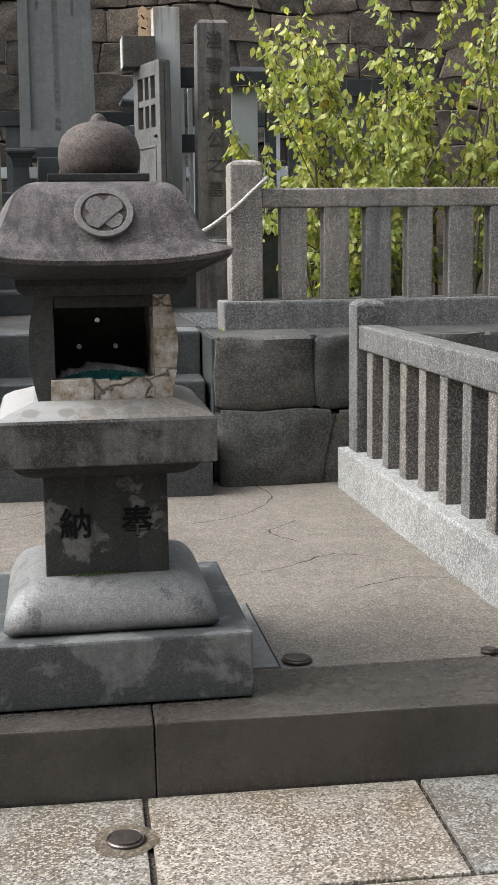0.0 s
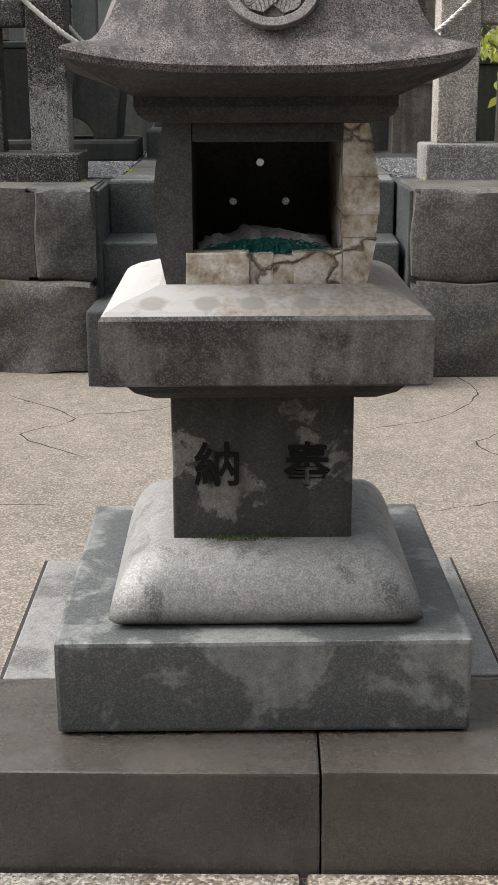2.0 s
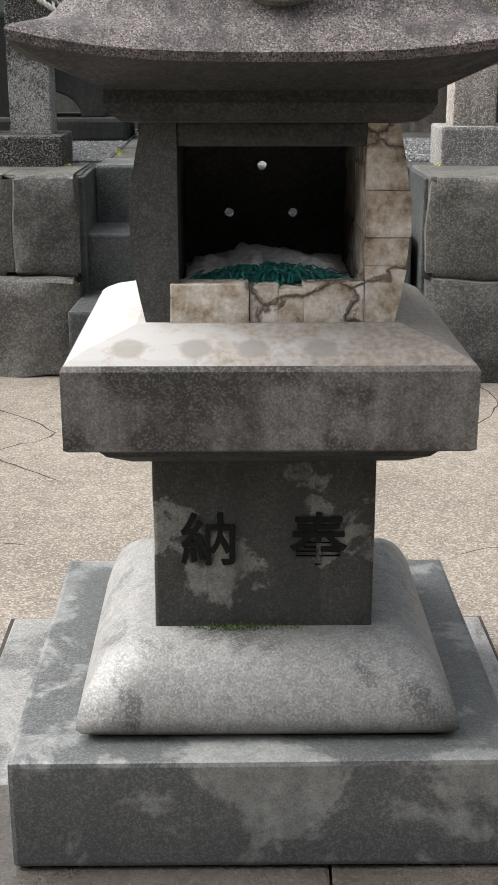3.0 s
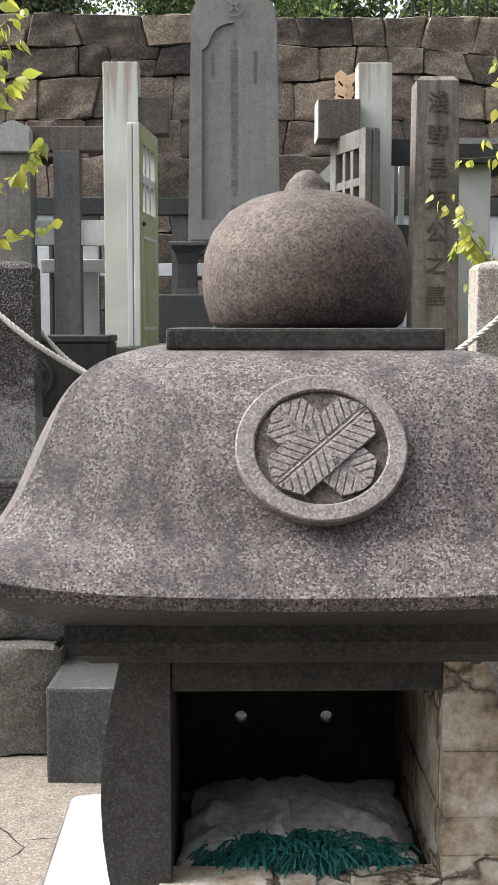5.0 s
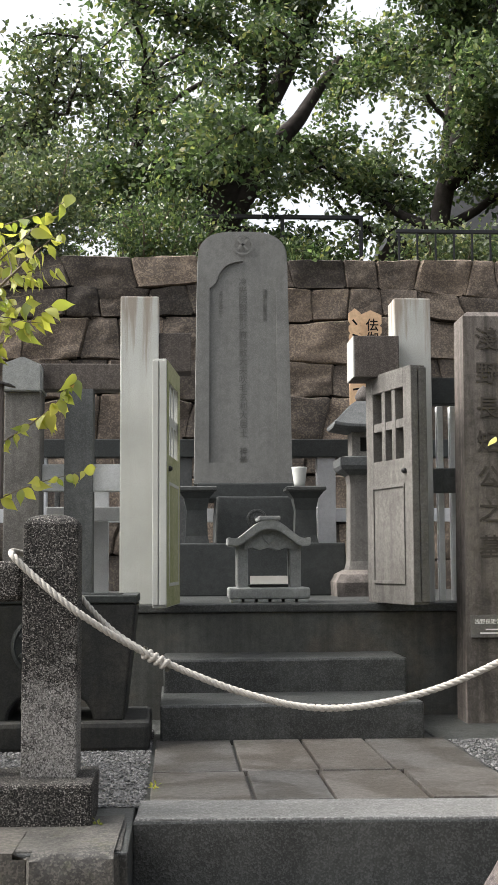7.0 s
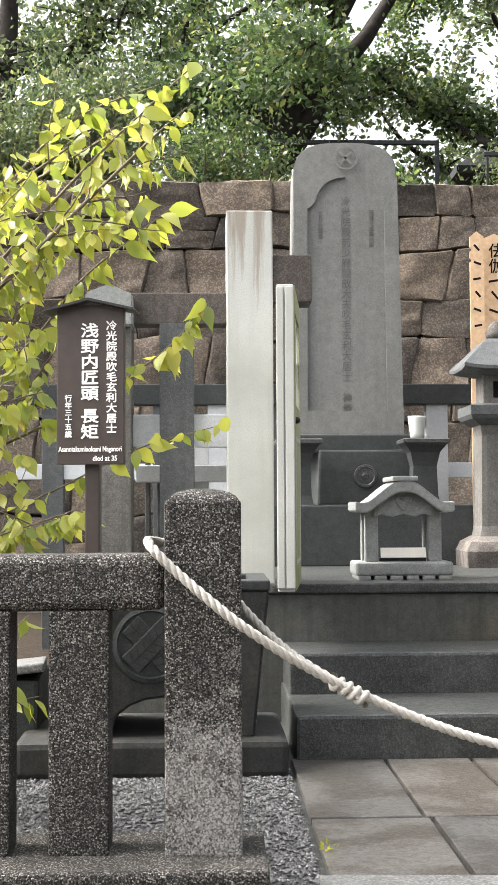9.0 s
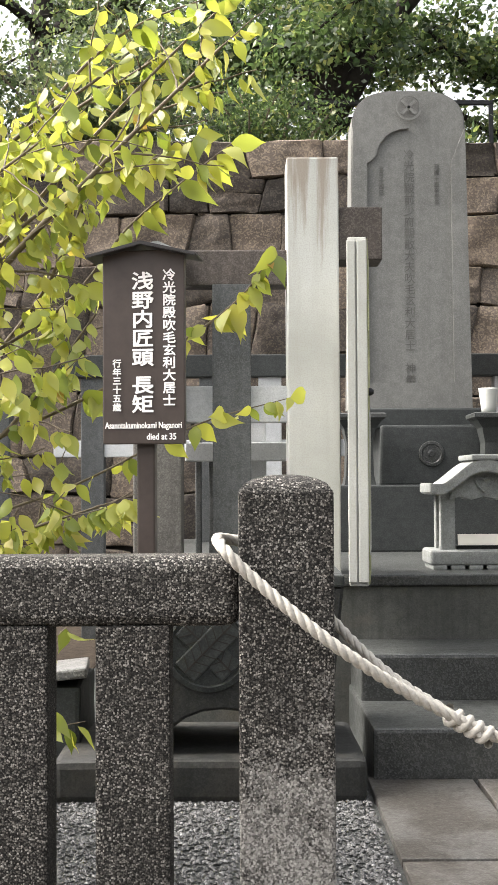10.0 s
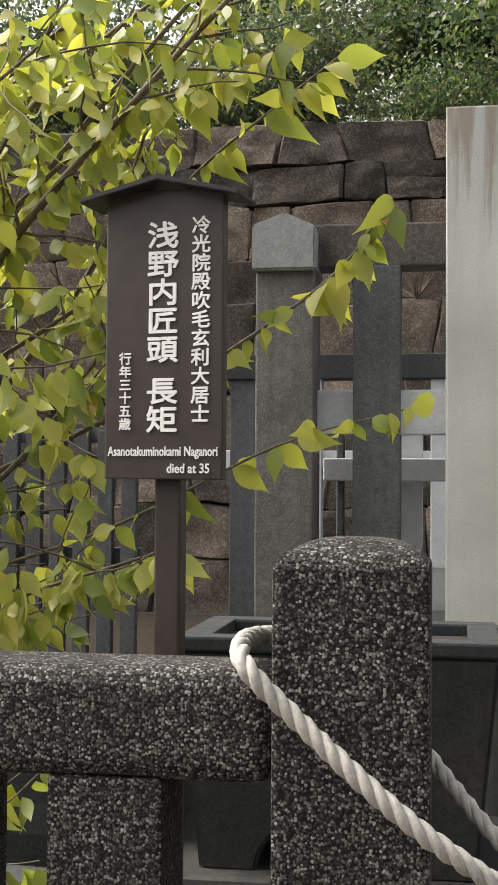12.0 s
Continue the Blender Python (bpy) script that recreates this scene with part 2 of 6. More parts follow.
M_WORN = stone("worn pale crest stone", (0.20, 0.18, 0.172), (0.155, 0.138, 0.13), (0.05, 0.044, 0.041), (0.27, 0.247, 0.238), 480, 0.5, 0.65, 0.3, 9, grit=1.2, mottle=0.6)
M_BULB = stone("brown speckled stone", (0.112, 0.087, 0.073), (0.06, 0.047, 0.04), (0.014, 0.0118, 0.0108), (0.17, 0.14, 0.12), 400, 0.3, 0.75, 0.45, 7, (0.42, 0.60), grit=2.0, mottle=0.7)
# near-black stone of footing, bracket, lintel, neck, soffit and cap
M_NEAR_BLACK = stone("near-black stone", (0.024, 0.0235, 0.022), (0.048, 0.045, 0.041), (0.012, 0.0118, 0.011), (0.1, 0.095, 0.087), 260, 0.25, 0.75, 0.3, 7)
M_JAMB = scorched("heat-bleached cracked stone")
# grey lifted in the colour to stand for smoke haze inside the fire box
M_HAZED_BACK = stone("back wall stone greyed for haze", (0.062, 0.063, 0.057), (0.10, 0.098, 0.088), (0.03, 0.03, 0.027), (0.17, 0.165, 0.15), 260, 0.3, 0.8, 0.3, 9)
# dark speckled granite for the fire box's left wall and floor
M_CHEEK = stone("dark speckled granite", (0.062, 0.06, 0.055), (0.045, 0.043, 0.04), (0.02, 0.019, 0.018), (0.13, 0.125, 0.115), 420, 0.3, 0.75, 0.35, 6, grit=1.1)
M_AGGREGATE = aggregate("exposed aggregate")
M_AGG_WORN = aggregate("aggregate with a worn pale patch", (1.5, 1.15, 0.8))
M_GRANITE = stone("fence granite", (0.25, 0.24, 0.225), (0.16, 0.153, 0.143), (0.06, 0.057, 0.054), (0.45, 0.432, 0.41), 230, 0.7, 0.7, 0.6, 2.6, (0.42, 0.6), streak=0.5, grit=0.95, per_piece=0.13)
M_SIDE = stone("dark side fence granite", (0.15, 0.145, 0.136), (0.09, 0.087, 0.082), (0.035, 0.034, 0.032), (0.34, 0.327, 0.31), 200, 0.7, 0.7, 0.7, 2.6, (0.42, 0.6), streak=0.5, grit=1.0, per_piece=0.1)
M_PALE = stone("pale kerb granite", (0.28, 0.272, 0.254), (0.19, 0.184, 0.172), (0.08, 0.077, 0.072), (0.42, 0.41, 0.386), 170, 0.7, 0.8, 0.35, 2.6)
M_WALL = stone("terrace wall stone", (0.078, 0.078, 0.073), (0.045, 0.0455, 0.044), (0.022, 0.022, 0.021), (0.21, 0.2, 0.18), 170, 0.3, 0.6, 1.0, 6, (0.42, 0.56), moss=0.35, per_piece=0.22)
M_BACKWALL = stone("brown wall stone", (0.125, 0.105, 0.088), (0.078, 0.068, 0.06), (0.04, 0.034, 0.03), (0.27, 0.23, 0.17), 80, 0.35, 0.85, 0.8, 2.2, (0.38, 0.58), per_piece=0.5)
M_STEP = stone("dark step stone", (0.06, 0.063, 0.06), (0.034, 0.036, 0.0345), (0.015, 0.0165, 0.016), (0.17, 0.173, 0.168), 200, 0.3, 0.4, 1.0, 5, (0.44, 0.58), streak=0.3, mottle=0.8)
M_PATH = stone("path slab stone", (0.112, 0.111, 0.109), (0.052, 0.047, 0.041), (0.03, 0.029, 0.028), (0.20, 0.197, 0.19), 190, 0.3, 0.36, 0.8, 5, (0.47, 0.545), per_piece=0.16, mottle=0.75)
M_LANDING = stone("pale granular landing stone", (0.16, 0.16, 0.156), (0.11, 0.11, 0.107), (0.05, 0.05, 0.048), (0.30, 0.298, 0.29), 170, 0.6, 0.45, 0.5, 4, grit=0.9)
M_RISER = stone("stained riser stone", (0.082, 0.085, 0.076), (0.115, 0.1, 0.078), (0.026, 0.027, 0.025), (0.14, 0.138, 0.125), 200, 0.25, 0.55, 0.3, 3.5, (0.46, 0.6), streak=0.6, mottle=0.7)
M_STELE = stone("grave marker stone", (0.19, 0.19, 0.178), (0.145, 0.145, 0.136), (0.095, 0.095, 0.088), (0.27, 0.27, 0.256), 220, 0.3, 0.7, 0.2, 2.4, streak=0.3)
M_DARK = stone("dark pedestal stone", (0.042, 0.046, 0.045), (0.027, 0.03, 0.029), (0.017, 0.019, 0.019), (0.1, 0.105, 0.102), 220, 0.2, 0.62, 0.2, 3)
M_GATE = stone("weathered gate stone", (0.45, 0.46, 0.435), (0.36, 0.37, 0.345), (0.29, 0.28, 0.25), (0.50, 0.507, 0.485), 200, 0.02, 0.75, 0.06, 1.6, streak=0.3, mottle=0.2, pebble=0.02, band=(2.2, 3.0, (0.2, 0.15, 0.105), 0.65, (22, 22, 1.5)))
M_BEAM = stone("brown-streaked gate stone", (0.095, 0.08, 0.07), (0.062, 0.052, 0.045), (0.03, 0.025, 0.022), (0.23, 0.21, 0.19), 200, 0.25, 0.7, 0.2, 4, streak=0.6)
M_DOOR = stone("grey door stone", (0.165, 0.157, 0.144), (0.115, 0.109, 0.1), (0.05, 0.047, 0.043), (0.26, 0.25, 0.232), 220, 0.3, 0.75, 0.2, 4, (0.42, 0.58), streak=0.5)
M_DOOR_MOSS = stone("algae-green door stone", (0.36, 0.36, 0.22), (0.27, 0.29, 0.13), (0.13, 0.14, 0.06), (0.46, 0.46, 0.34), 200, 0.25, 0.75, 0.15, 5)
M_MARKER = stone("tall marker stone", (0.185, 0.163, 0.146), (0.088, 0.077, 0.069), (0.03, 0.027, 0.0245), (0.26, 0.236, 0.215), 220, 0.3, 0.75, 0.25, 3, (0.45, 0.6), streak=0.8)
M_FENCE = stone("inner fence stone", (0.095, 0.1, 0.1), (0.065, 0.069, 0.069), (0.036, 0.038, 0.038), (0.17, 0.175, 0.173), 220, 0.3, 0.7, 0.2, 4, streak=0.4)
M_FENCE_LIGHT = stone("pale fence stone", (0.55, 0.565, 0.568), (0.45, 0.462, 0.466), (0.28, 0.287, 0.29), (0.62, 0.63, 0.632), 220, 0.15, 0.7, 0.12, 4, mottle=0.3)
M_CUT = plain("deep cut lettering", (0.009, 0.009, 0.0085), 0.9)
M_BASIN = stone("dark stained basin stone", (0.03, 0.0305, 0.029), (0.055, 0.051, 0.044), (0.012, 0.0123, 0.012), (0.08, 0.08, 0.076), 220, 0.2, 0.7, 0.25, 5, (0.5, 0.62), streak=0.5)
M_STAND = stone("pale incense stand stone", (0.29, 0.3, 0.29), (0.22, 0.228, 0.22), (0.12, 0.125, 0.12), (0.38, 0.39, 0.378), 220, 0.25, 0.7, 0.2, 5)
M_INSET = plain("engraving", (0.035, 0.032, 0.029), 0.9)
M_GROOVE = plain("weathered cut lettering", (0.062, 0.055, 0.048), 0.9)
M_CARVED = plain("shallow cut lettering", (0.118, 0.116, 0.108), 0.9)
M_ROPE = plain("white rope fibre", (0.42, 0.40, 0.36), 0.85, 0, 0.2, 160, 0.4)
M_SIGN = plain("dark brown sign paint", (0.045, 0.034, 0.029), 0.42, 0, 0.15, 40, 0.05)
M_SIGN_ROOF = plain("black sign roof", (0.018, 0.016, 0.016), 0.4)
M_LETTER = plain("white lettering", (0.82, 0.81, 0.78), 0.6, 0, 0.04)
M_PAPER = plain("white card", (0.8, 0.76, 0.68), 0.7, 0, 0.06)
M_CUP = plain("white ceramic", (0.5, 0.51, 0.48), 0.3, 0, 0.06)
M_WOOD = plain("fresh pale wood", (0.55, 0.37, 0.22), 0.7, 0, 0.2, 30)
M_IRON = plain("dark iron", (0.025, 0.025, 0.026), 0.5, 0.6)
M_BARK = plain("dark bark", (0.035, 0.03, 0.027), 0.9, 0, 0.4, 9, 0.8)
M_TWIG = plain("twig bark", (0.12, 0.095, 0.065), 0.8, 0, 0.3, 60, 0.4)
M_EARTH = plain("bare earth", (0.027, 0.0205, 0.015), 0.95, 0, 0.65, 32, 1.0)
M_GRAVEL = leafy("gravel", [(0, grey(0.03)), (0.45, grey(0.07)), (0.85, grey(0.13)), (1, grey(0.22))], (1, 1, 1), 0.8, 0.0)
M_ASH = plain("incense ash", (0.44, 0.42, 0.395), 0.95, 0, 0.35, 90, 0.8)
M_INCENSE = plain("green incense", (0.012, 0.12, 0.10), 0.8, 0, 0.4, 200, 0.3)
M_MOSS = plain("short green moss", (0.055, 0.085, 0.02), 0.95, 0, 0.5, 60, 0.6)
M_STAIN = stone("damp stained granite", (0.125, 0.098, 0.07), (0.09, 0.07, 0.05), (0.045, 0.036, 0.027), (0.24, 0.205, 0.16), 140, 0.7, 0.35, 0.3, 8, grit=0.95)
M_COVER = plain("worn steel cover", (0.09, 0.075, 0.065), 0.4, 0.7, 0.3, 60)
M_LEAF = leafy("yellow-green leaves", [(0, (0.2, 0.255, 0.065)), (0.3, (0.34, 0.385, 0.10)), (0.7, (0.47, 0.48, 0.13)), (0.985, (0.56, 0.53, 0.145)), (1, (0.56, 0.33, 0.1))], (1.0, 1.0, 0.5), 0.38, 0.58)
M_LEAF_GREEN = leafy("green leaves", [(0, (0.045, 0.075, 0.036)), (0.5, (0.095, 0.135, 0.06)), (0.85, (0.17, 0.225, 0.095)), (1, (0.33, 0.32, 0.12))], (0.9, 1.0, 0.7), 0.28, 0.5)
M_LEAF_DARK = leafy("dark leaves", [(0, (0.06, 0.085, 0.05)), (0.6, (0.12, 0.15, 0.08)), (0.9, (0.2, 0.225, 0.105)), (1, (0.3, 0.28, 0.12))], (0.9, 1.0, 0.7), 0.3, 0.5)


# ---- building blocks ----
def part(name, bm, material, parent=None, label="", smooth=False):
    me = bpy.data.meshes.new(name)
    bm.normal_update()
    bm.to_mesh(me)
    bm.free()
    me.materials.append(material)
    if smooth:
        me.shade_smooth()
    ob = new(name, me)
    if parent is not None:
        ob.parent = parent
    if label:
        ob["label"] = label
    return ob


def thing(name, label, category, at=(0, 0, 0), turn=0.0, group="", kind=""):
    ob = new(name)
    ob.matrix_world = pose(*at, 0, 0, turn)
    ob.empty_display_size = 0.1
    return tagged(ob, label, category, group, kind)


def wobble(bm, amount, scale, seed=0.0):
    for v in bm.verts:
        v.co += noise.noise_vector(v.co * scale + Vector((seed, seed * 1.7, seed * 0.3))) * amount


def box(x0, x1, y0, y1, z0, z1, bevel=0.006, top=None, cuts=0, rough=0.0, seed=0.0, segments=2, bm=None):
    """A block with rounded edges; top: how far each side draws in towards the top."""
    own = bmesh.new()
    bmesh.ops.create_cube(own, size=1.0)
    for v in own.verts:
        s = Vector(((x0 + x1) / 2 + v.co.x * (x1 - x0), (y0 + y1) / 2 + v.co.y * (y1 - y0), (z0 + z1) / 2 + v.co.z * (z1 - z0)))
        if top and v.co.z > 0:
            s.x -= math.copysign(top, v.co.x)
            s.y -= math.copysign(top, v.co.y)
        v.co = s
    if bevel:
        bmesh.ops.bevel(own, geom=own.edges[:], offset=bevel, segments=segments, affect="EDGES", profile=0.6)
    if cuts:
        bmesh.ops.subdivide_edges(own, edges=[e for e in own.edges if e.calc_length() > 0.05], cuts=cuts, use_grid_fill=True)
    if rough:
        wobble(own, rough, 9.0, seed + x0 * 3.1 + y0)
    if bm is None:
        return own
    me = bpy.data.meshes.new("tmp")
    own.to_mesh(me)
    own.free()
    bm.from_mesh(me)
    bpy.data.meshes.remove(me)
    return bm


def join(*bms):
    first = bms[0]
    for b in bms[1:]:
        me = bpy.data.meshes.new("tmp")
        b.to_mesh(me)
        b.free()
        first.from_mesh(me)
        bpy.data.meshes.remove(me)
    return first


def loft(rings, close_bottom=True, close_top=True):
    """Skin over rings of equal length, bottom first."""
    bm = bmesh.new()
    rows = [[bm.verts.new(p) for p in r] for r in rings]
    n = len(rings[0])
    for a, b in zip(rows, rows[1:]):
        for i in range(n):
            bm.faces.new((a[i], a[(i + 1) % n], b[(i + 1) % n], b[i]))
    if close_bottom:
        bm.faces.new(rows[0][::-1])
    if close_top:
        bm.faces.new(rows[-1])
    return bm


def square_ring(half, z, lift=0.0, n=8, corner=0.0, cx=0.0, cy=0.0, bow=0.0):
    """A square outline, counter-clockwise, with lifted corners and sides that bow in."""
    out = []
    for k in range(4):
        for i in range(n):
            s = -1 + 2 * i / n
            h = half - bow * (1 - s * s)
            x, y = half * s, -h
            if corner and abs(s) > 1 - corner:
                y += half * corner * 0.3 * ((abs(s) - 1 + corner) / corner) ** 2
            a = k * math.pi / 2
            out.append((cx + x * math.cos(a) - y * math.sin(a), cy + x * math.sin(a) + y * math.cos(a), z + lift * abs(s) ** 3))
    return out


def circle(r, z, n=32, cx=0.0, cy=0.0, squash=1.0):
    return [(cx + r * math.cos(2 * math.pi * i / n), cy + squash * r * math.sin(2 * math.pi * i / n), z) for i in range(n)]


def sweep(outline, y0, y1, bevel=0.0):
    """An outline in x and z, counter-clockwise seen from the front, given depth from y0 to y1."""
    bm = bmesh.new()
    f = bm.faces.new([bm.verts.new((x, y0, z)) for x, z in outline])
    r = bmesh.ops.extrude_face_region(bm, geom=[f])
    for v in r["geom"]:
        if isinstance(v, bmesh.types.BMVert):
            v.co.y = y1
    bmesh.ops.recalc_face_normals(bm, faces=bm.faces[:])
    if bevel:
        bmesh.ops.bevel(bm, geom=[e for e in bm.edges if e.calc_face_angle(0) > 0.6], offset=bevel, segments=2, affect="EDGES")
    return bm


def smooth_line(points, steps=8):
    """Points on a smooth curve through the given ones."""
    ps = [Vector(p) for p in points]
    ps = [2 * ps[0] - ps[1]] + ps + [2 * ps[-1] - ps[-2]]
    out = []
    for a, b, c, d in zip(ps, ps[1:], ps[2:], ps[3:]):
        for i in range(steps):
            t = i / steps
            out.append(0.5 * (2 * b + (c - a) * t + (2 * a - 5 * b + 4 * c - d) * t * t + (3 * b - a - 3 * c + d) * t ** 3))
    out.append(ps[-2])
    return out


def tube(line, radii, sides=8, bm=None):
    bm = bm or bmesh.new()
    last, up = None, Vector((0.13, 0.21, 1)).normalized()
    for i, p in enumerate(line):
        d = (line[min(i + 1, len(line) - 1)] - line[max(i - 1, 0)]).normalized()
        a = d.cross(up).normalized() if abs(d.dot(up)) < 0.98 else d.orthogonal().normalized()
        b = d.cross(a)
        r = radii[i] if isinstance(radii, (list, tuple)) else radii
        ring = [bm.verts.new(p + (a * math.cos(2 * math.pi * k / sides) + b * math.sin(2 * math.pi * k / sides)) * r) for k in range(sides)]
        if last:
            for k in range(sides):
                bm.faces.new((last[k], last[(k + 1) % sides], ring[(k + 1) % sides], ring[k]))
        last = ring
    return bm


def writing(text, size, depth=0.002, bold=0.0, vertical=False, squeeze=1.0):
    """Letters as a mesh in the x-z plane, facing -y, centred on the origin; vertical: one character above the other."""
    bm = bmesh.new()
    chars = list(text) if vertical else [text]
    for i, ch in enumerate(chars):
        if ch == " ":
            continue
        cu = bpy.data.curves.new("letters", "FONT")
        cu.body, cu.size, cu.extrude, cu.offset, cu.resolution_u = ch, size, depth / 2, bold * size, 3
        cu.align_x, cu.align_y = "CENTER", "CENTER"
        ob = bpy.data.objects.new("letters", cu)
        scene.collection.objects.link(ob)
        me = bpy.data.meshes.new_from_object(ob.evaluated_get(bpy.context.evaluated_depsgraph_get()))
        down = -(i - (len(chars) - 1) / 2 - 0.55 * text[:i].count(" ")) * size * 1.02 if vertical else 0.0
        m = Matrix.Translation((0, 0, down)) @ pose(0, 0, 0, 90, 0, 0) @ Matrix.Diagonal((squeeze, 1, 1, 1))
        me.transform(m)
        bm.from_mesh(me)
        bpy.data.meshes.remove(me)
        bpy.data.objects.remove(ob)
        bpy.data.curves.remove(cu)
    return bm


def bolder(bm, d):
    """Thickens flat letters with copies set a hair apart."""
    me = bpy.data.meshes.new("tmp")
    bm.to_mesh(me)
    for k, (dx, dz) in enumerate(((d, 0), (-d, 0), (0, d), (0, -d))):
        c = me.copy()
        c.transform(Matrix.Translation((dx, -0.00015 * (k + 1), dz)))
        bm.from_mesh(c)
        bpy.data.meshes.remove(c)
    bpy.data.meshes.remove(me)
    return bm


def moved(bm, m):
    bmesh.ops.transform(bm, matrix=m, verts=bm.verts[:])
    return bm


def rubble(rng, corners, depth, bulge, n=11, rim_depth=0.009):
    """A roughly dressed block: corners (x, z) from the lower left, anticlockwise; its front faces -y."""
    bm = bmesh.new()
    off = Vector((rng.uniform(0, 90), rng.uniform(0, 90), rng.uniform(0, 90)))
    c = [Vector((x, 0, z)) for x, z in corners]
    tip, tilt = rng.uniform(-0.5, 0.5) * bulge, rng.uniform(-0.6, 0.6) * bulge
    rows = []
    for j in range(n + 1):
        row = []
        for i in range(n + 1):
            u, v = i / n, j / n
            u += (0 if i in (0, n) else (-0.55 / n if i == 1 else 0.55 / n if i == n - 1 else 0))
            v += (0 if j in (0, n) else (-0.55 / n if j == 1 else 0.55 / n if j == n - 1 else 0))
            edge = min(i, n - i, j, n - j)
            p = c[0].lerp(c[1], u).lerp(c[3].lerp(c[2], u), v)
            w = noise.noise_vector(p * 5) * 0.016
            relief = noise.noise(p * 4 + off) * bulge + noise.noise(p * 14 + off) * bulge * 0.45 + noise.noise(p * 31 + off) * bulge * 0.2 + tip * (u - 0.5) * 2 + tilt * (v - 0.5) * 2
            blunt = 0.022 if (i in (0, n) and j in (0, n)) else 0.0
            row.append(bm.verts.new((p.x + w.x + (blunt if i == 0 else -blunt), rim_depth if edge == 0 else -relief - bulge * 0.2, p.z + w.z + (blunt if j == 0 else -blunt)) if blunt else (p.x + w.x, rim_depth if edge == 0 else -relief - bulge * 0.2, p.z + w.z)))
        rows.append(row)
    for a, b in zip(rows, rows[1:]):
        for i in range(n):
            bm.faces.new((a[i], a[i + 1], b[i + 1], b[i]))
    rim = [rows[0][i] for i in range(n + 1)] + [rows[j][n] for j in range(1, n + 1)] + [rows[n][i] for i in range(n - 1, -1, -1)] + [rows[j][0] for j in range(n - 1, 0, -1)]
    back = [bm.verts.new((v.co.x, depth, v.co.z)) for v in rim]
    for i in range(len(rim)):
        k = (i + 1) % len(rim)
        bm.faces.new((rim[k], rim[i], back[i], back[k]))
    return bm


LEAF_SHAPE = [(0.1, 0.11), (0.24, 0.215), (0.4, 0.245), (0.56, 0.21), (0.71, 0.125), (0.83, 0.058), (0.92, 0.02)]


def leaf(verts, faces, base, along, side, length, curl=0.25):
    """Adds one ovate, pointed, gently curved leaf to lists of vertices and faces."""
    nrm = along.cross(side).normalized()
    k = len(verts)
    verts.append(base)
    for u, w in LEAF_SHAPE:
        mid = base + along * (u * length * (1 - 0.12 * curl * u)) - nrm * (curl * length * u * u)
        lift = nrm * (0.16 * length * w + 0.012 * length * math.sin(u * 9 + curl * 20))
        verts.extend((mid + side * (w * length) + lift, mid, mid - side * (w * length) + lift))
    verts.append(base + along * (length * (1 - 0.12 * curl)) - nrm * (curl * length))
    faces.extend(((k, k + 2, k + 1), (k, k + 3, k + 2)))
    for i in range(len(LEAF_SHAPE) - 1):
        a = k + 1 + 3 * i
        faces.extend(((a, a + 1, a + 4, a + 3), (a + 1, a + 2, a + 5, a + 4)))
    a = k + 1 + 3 * (len(LEAF_SHAPE) - 1)
    faces.extend(((a, a + 1, a + 3), (a + 1, a + 2, a + 3)))


def small_leaf(verts, faces, base, along, side, length):
    k = len(verts)
    verts.extend((base, base + along * length * 0.5 + side * length * 0.28, base + along * length, base + along * length * 0.5 - side * length * 0.28))
    faces.append((k, k + 1, k + 2, k + 3))


def mesh_part(name, verts, faces, material, parent, label="", smooth=False):
    me = bpy.data.meshes.new(name)
    me.from_pydata([tuple(v) for v in verts], [], faces)
    me.update()
    if smooth:
        me.shade_smooth()
    me.materials.append(material)
    ob = new(name, me)
    ob.parent = parent
    if label:
        ob["label"] = label
    return ob


def unit(rng, flat=1.0):
    while True:
        v = Vector((rng.uniform(-1, 1), rng.uniform(-1, 1), rng.uniform(-1, 1) * flat))
        if 0.1 < v.length < 1:
            return v.normalized()


# ---- ground, kerb, platform ----
def structure(ob, label, category):
    return tagged(ob, label, category, kind="structure")


GROUND_SLOPE = -1.43
ground = structure(part("ground", box(-60, 60, -60, 90, -0.6, -0.05, 0), M_EARTH), "dark earth below the paving and beyond", "ground")

paving = structure(thing("pavement", "pale speckled granite paving slabs with dark joints", "pavement", (0.38, 2.675, 0), GROUND_SLOPE), "", "pavement")
part("bed", box(-5, 5, -5.5, 0, -0.04, -0.012, 0), M_KERB, paving)

kerb = structure(thing("kerb", "dark brown stone kerb in long blocks, damp", "kerb", (0.38, 2.675, 0), GROUND_SLOPE), "", "kerb")
for x0, x1 in ((-4.6, -2.9), (-2.9, -1.45), (-1.45, -0.001), (0.001, 1.6), (1.6, 3.2), (3.2, 4.8)):
    part("kerb_block", box(x0 + 0.0005, x1 - 0.0005, 0, 0.345, -0.02, 0.186, 0.005, cuts=3, rough=0.003), M_KERB, kerb)

platform = structure(part("floor", box(-5, 5, 3.012, 6.3, -0.05, 0.183, 0.004), M_CONCRETE), "tan worn concrete court with hairline cracks", "floor")
inset = structure(thing("foundation_slab", "grey stone slab let into the court round the lantern base", "slab"), "", "slab")
for a, b, c, d in ((-0.213, -0.205, 3.02, 3.638), (0.752, 0.758, 3.02, 3.638), (-0.205, 0.752, 3.630, 3.637)):
    part("joint", box(a, b, c, d, 0.1, 0.1852, 0), M_INSET, inset)
part("slab_panel", box(-0.205, 0.752, 3.02, 3.63, 0.10, 0.189, 0.004), M_BELL, inset)


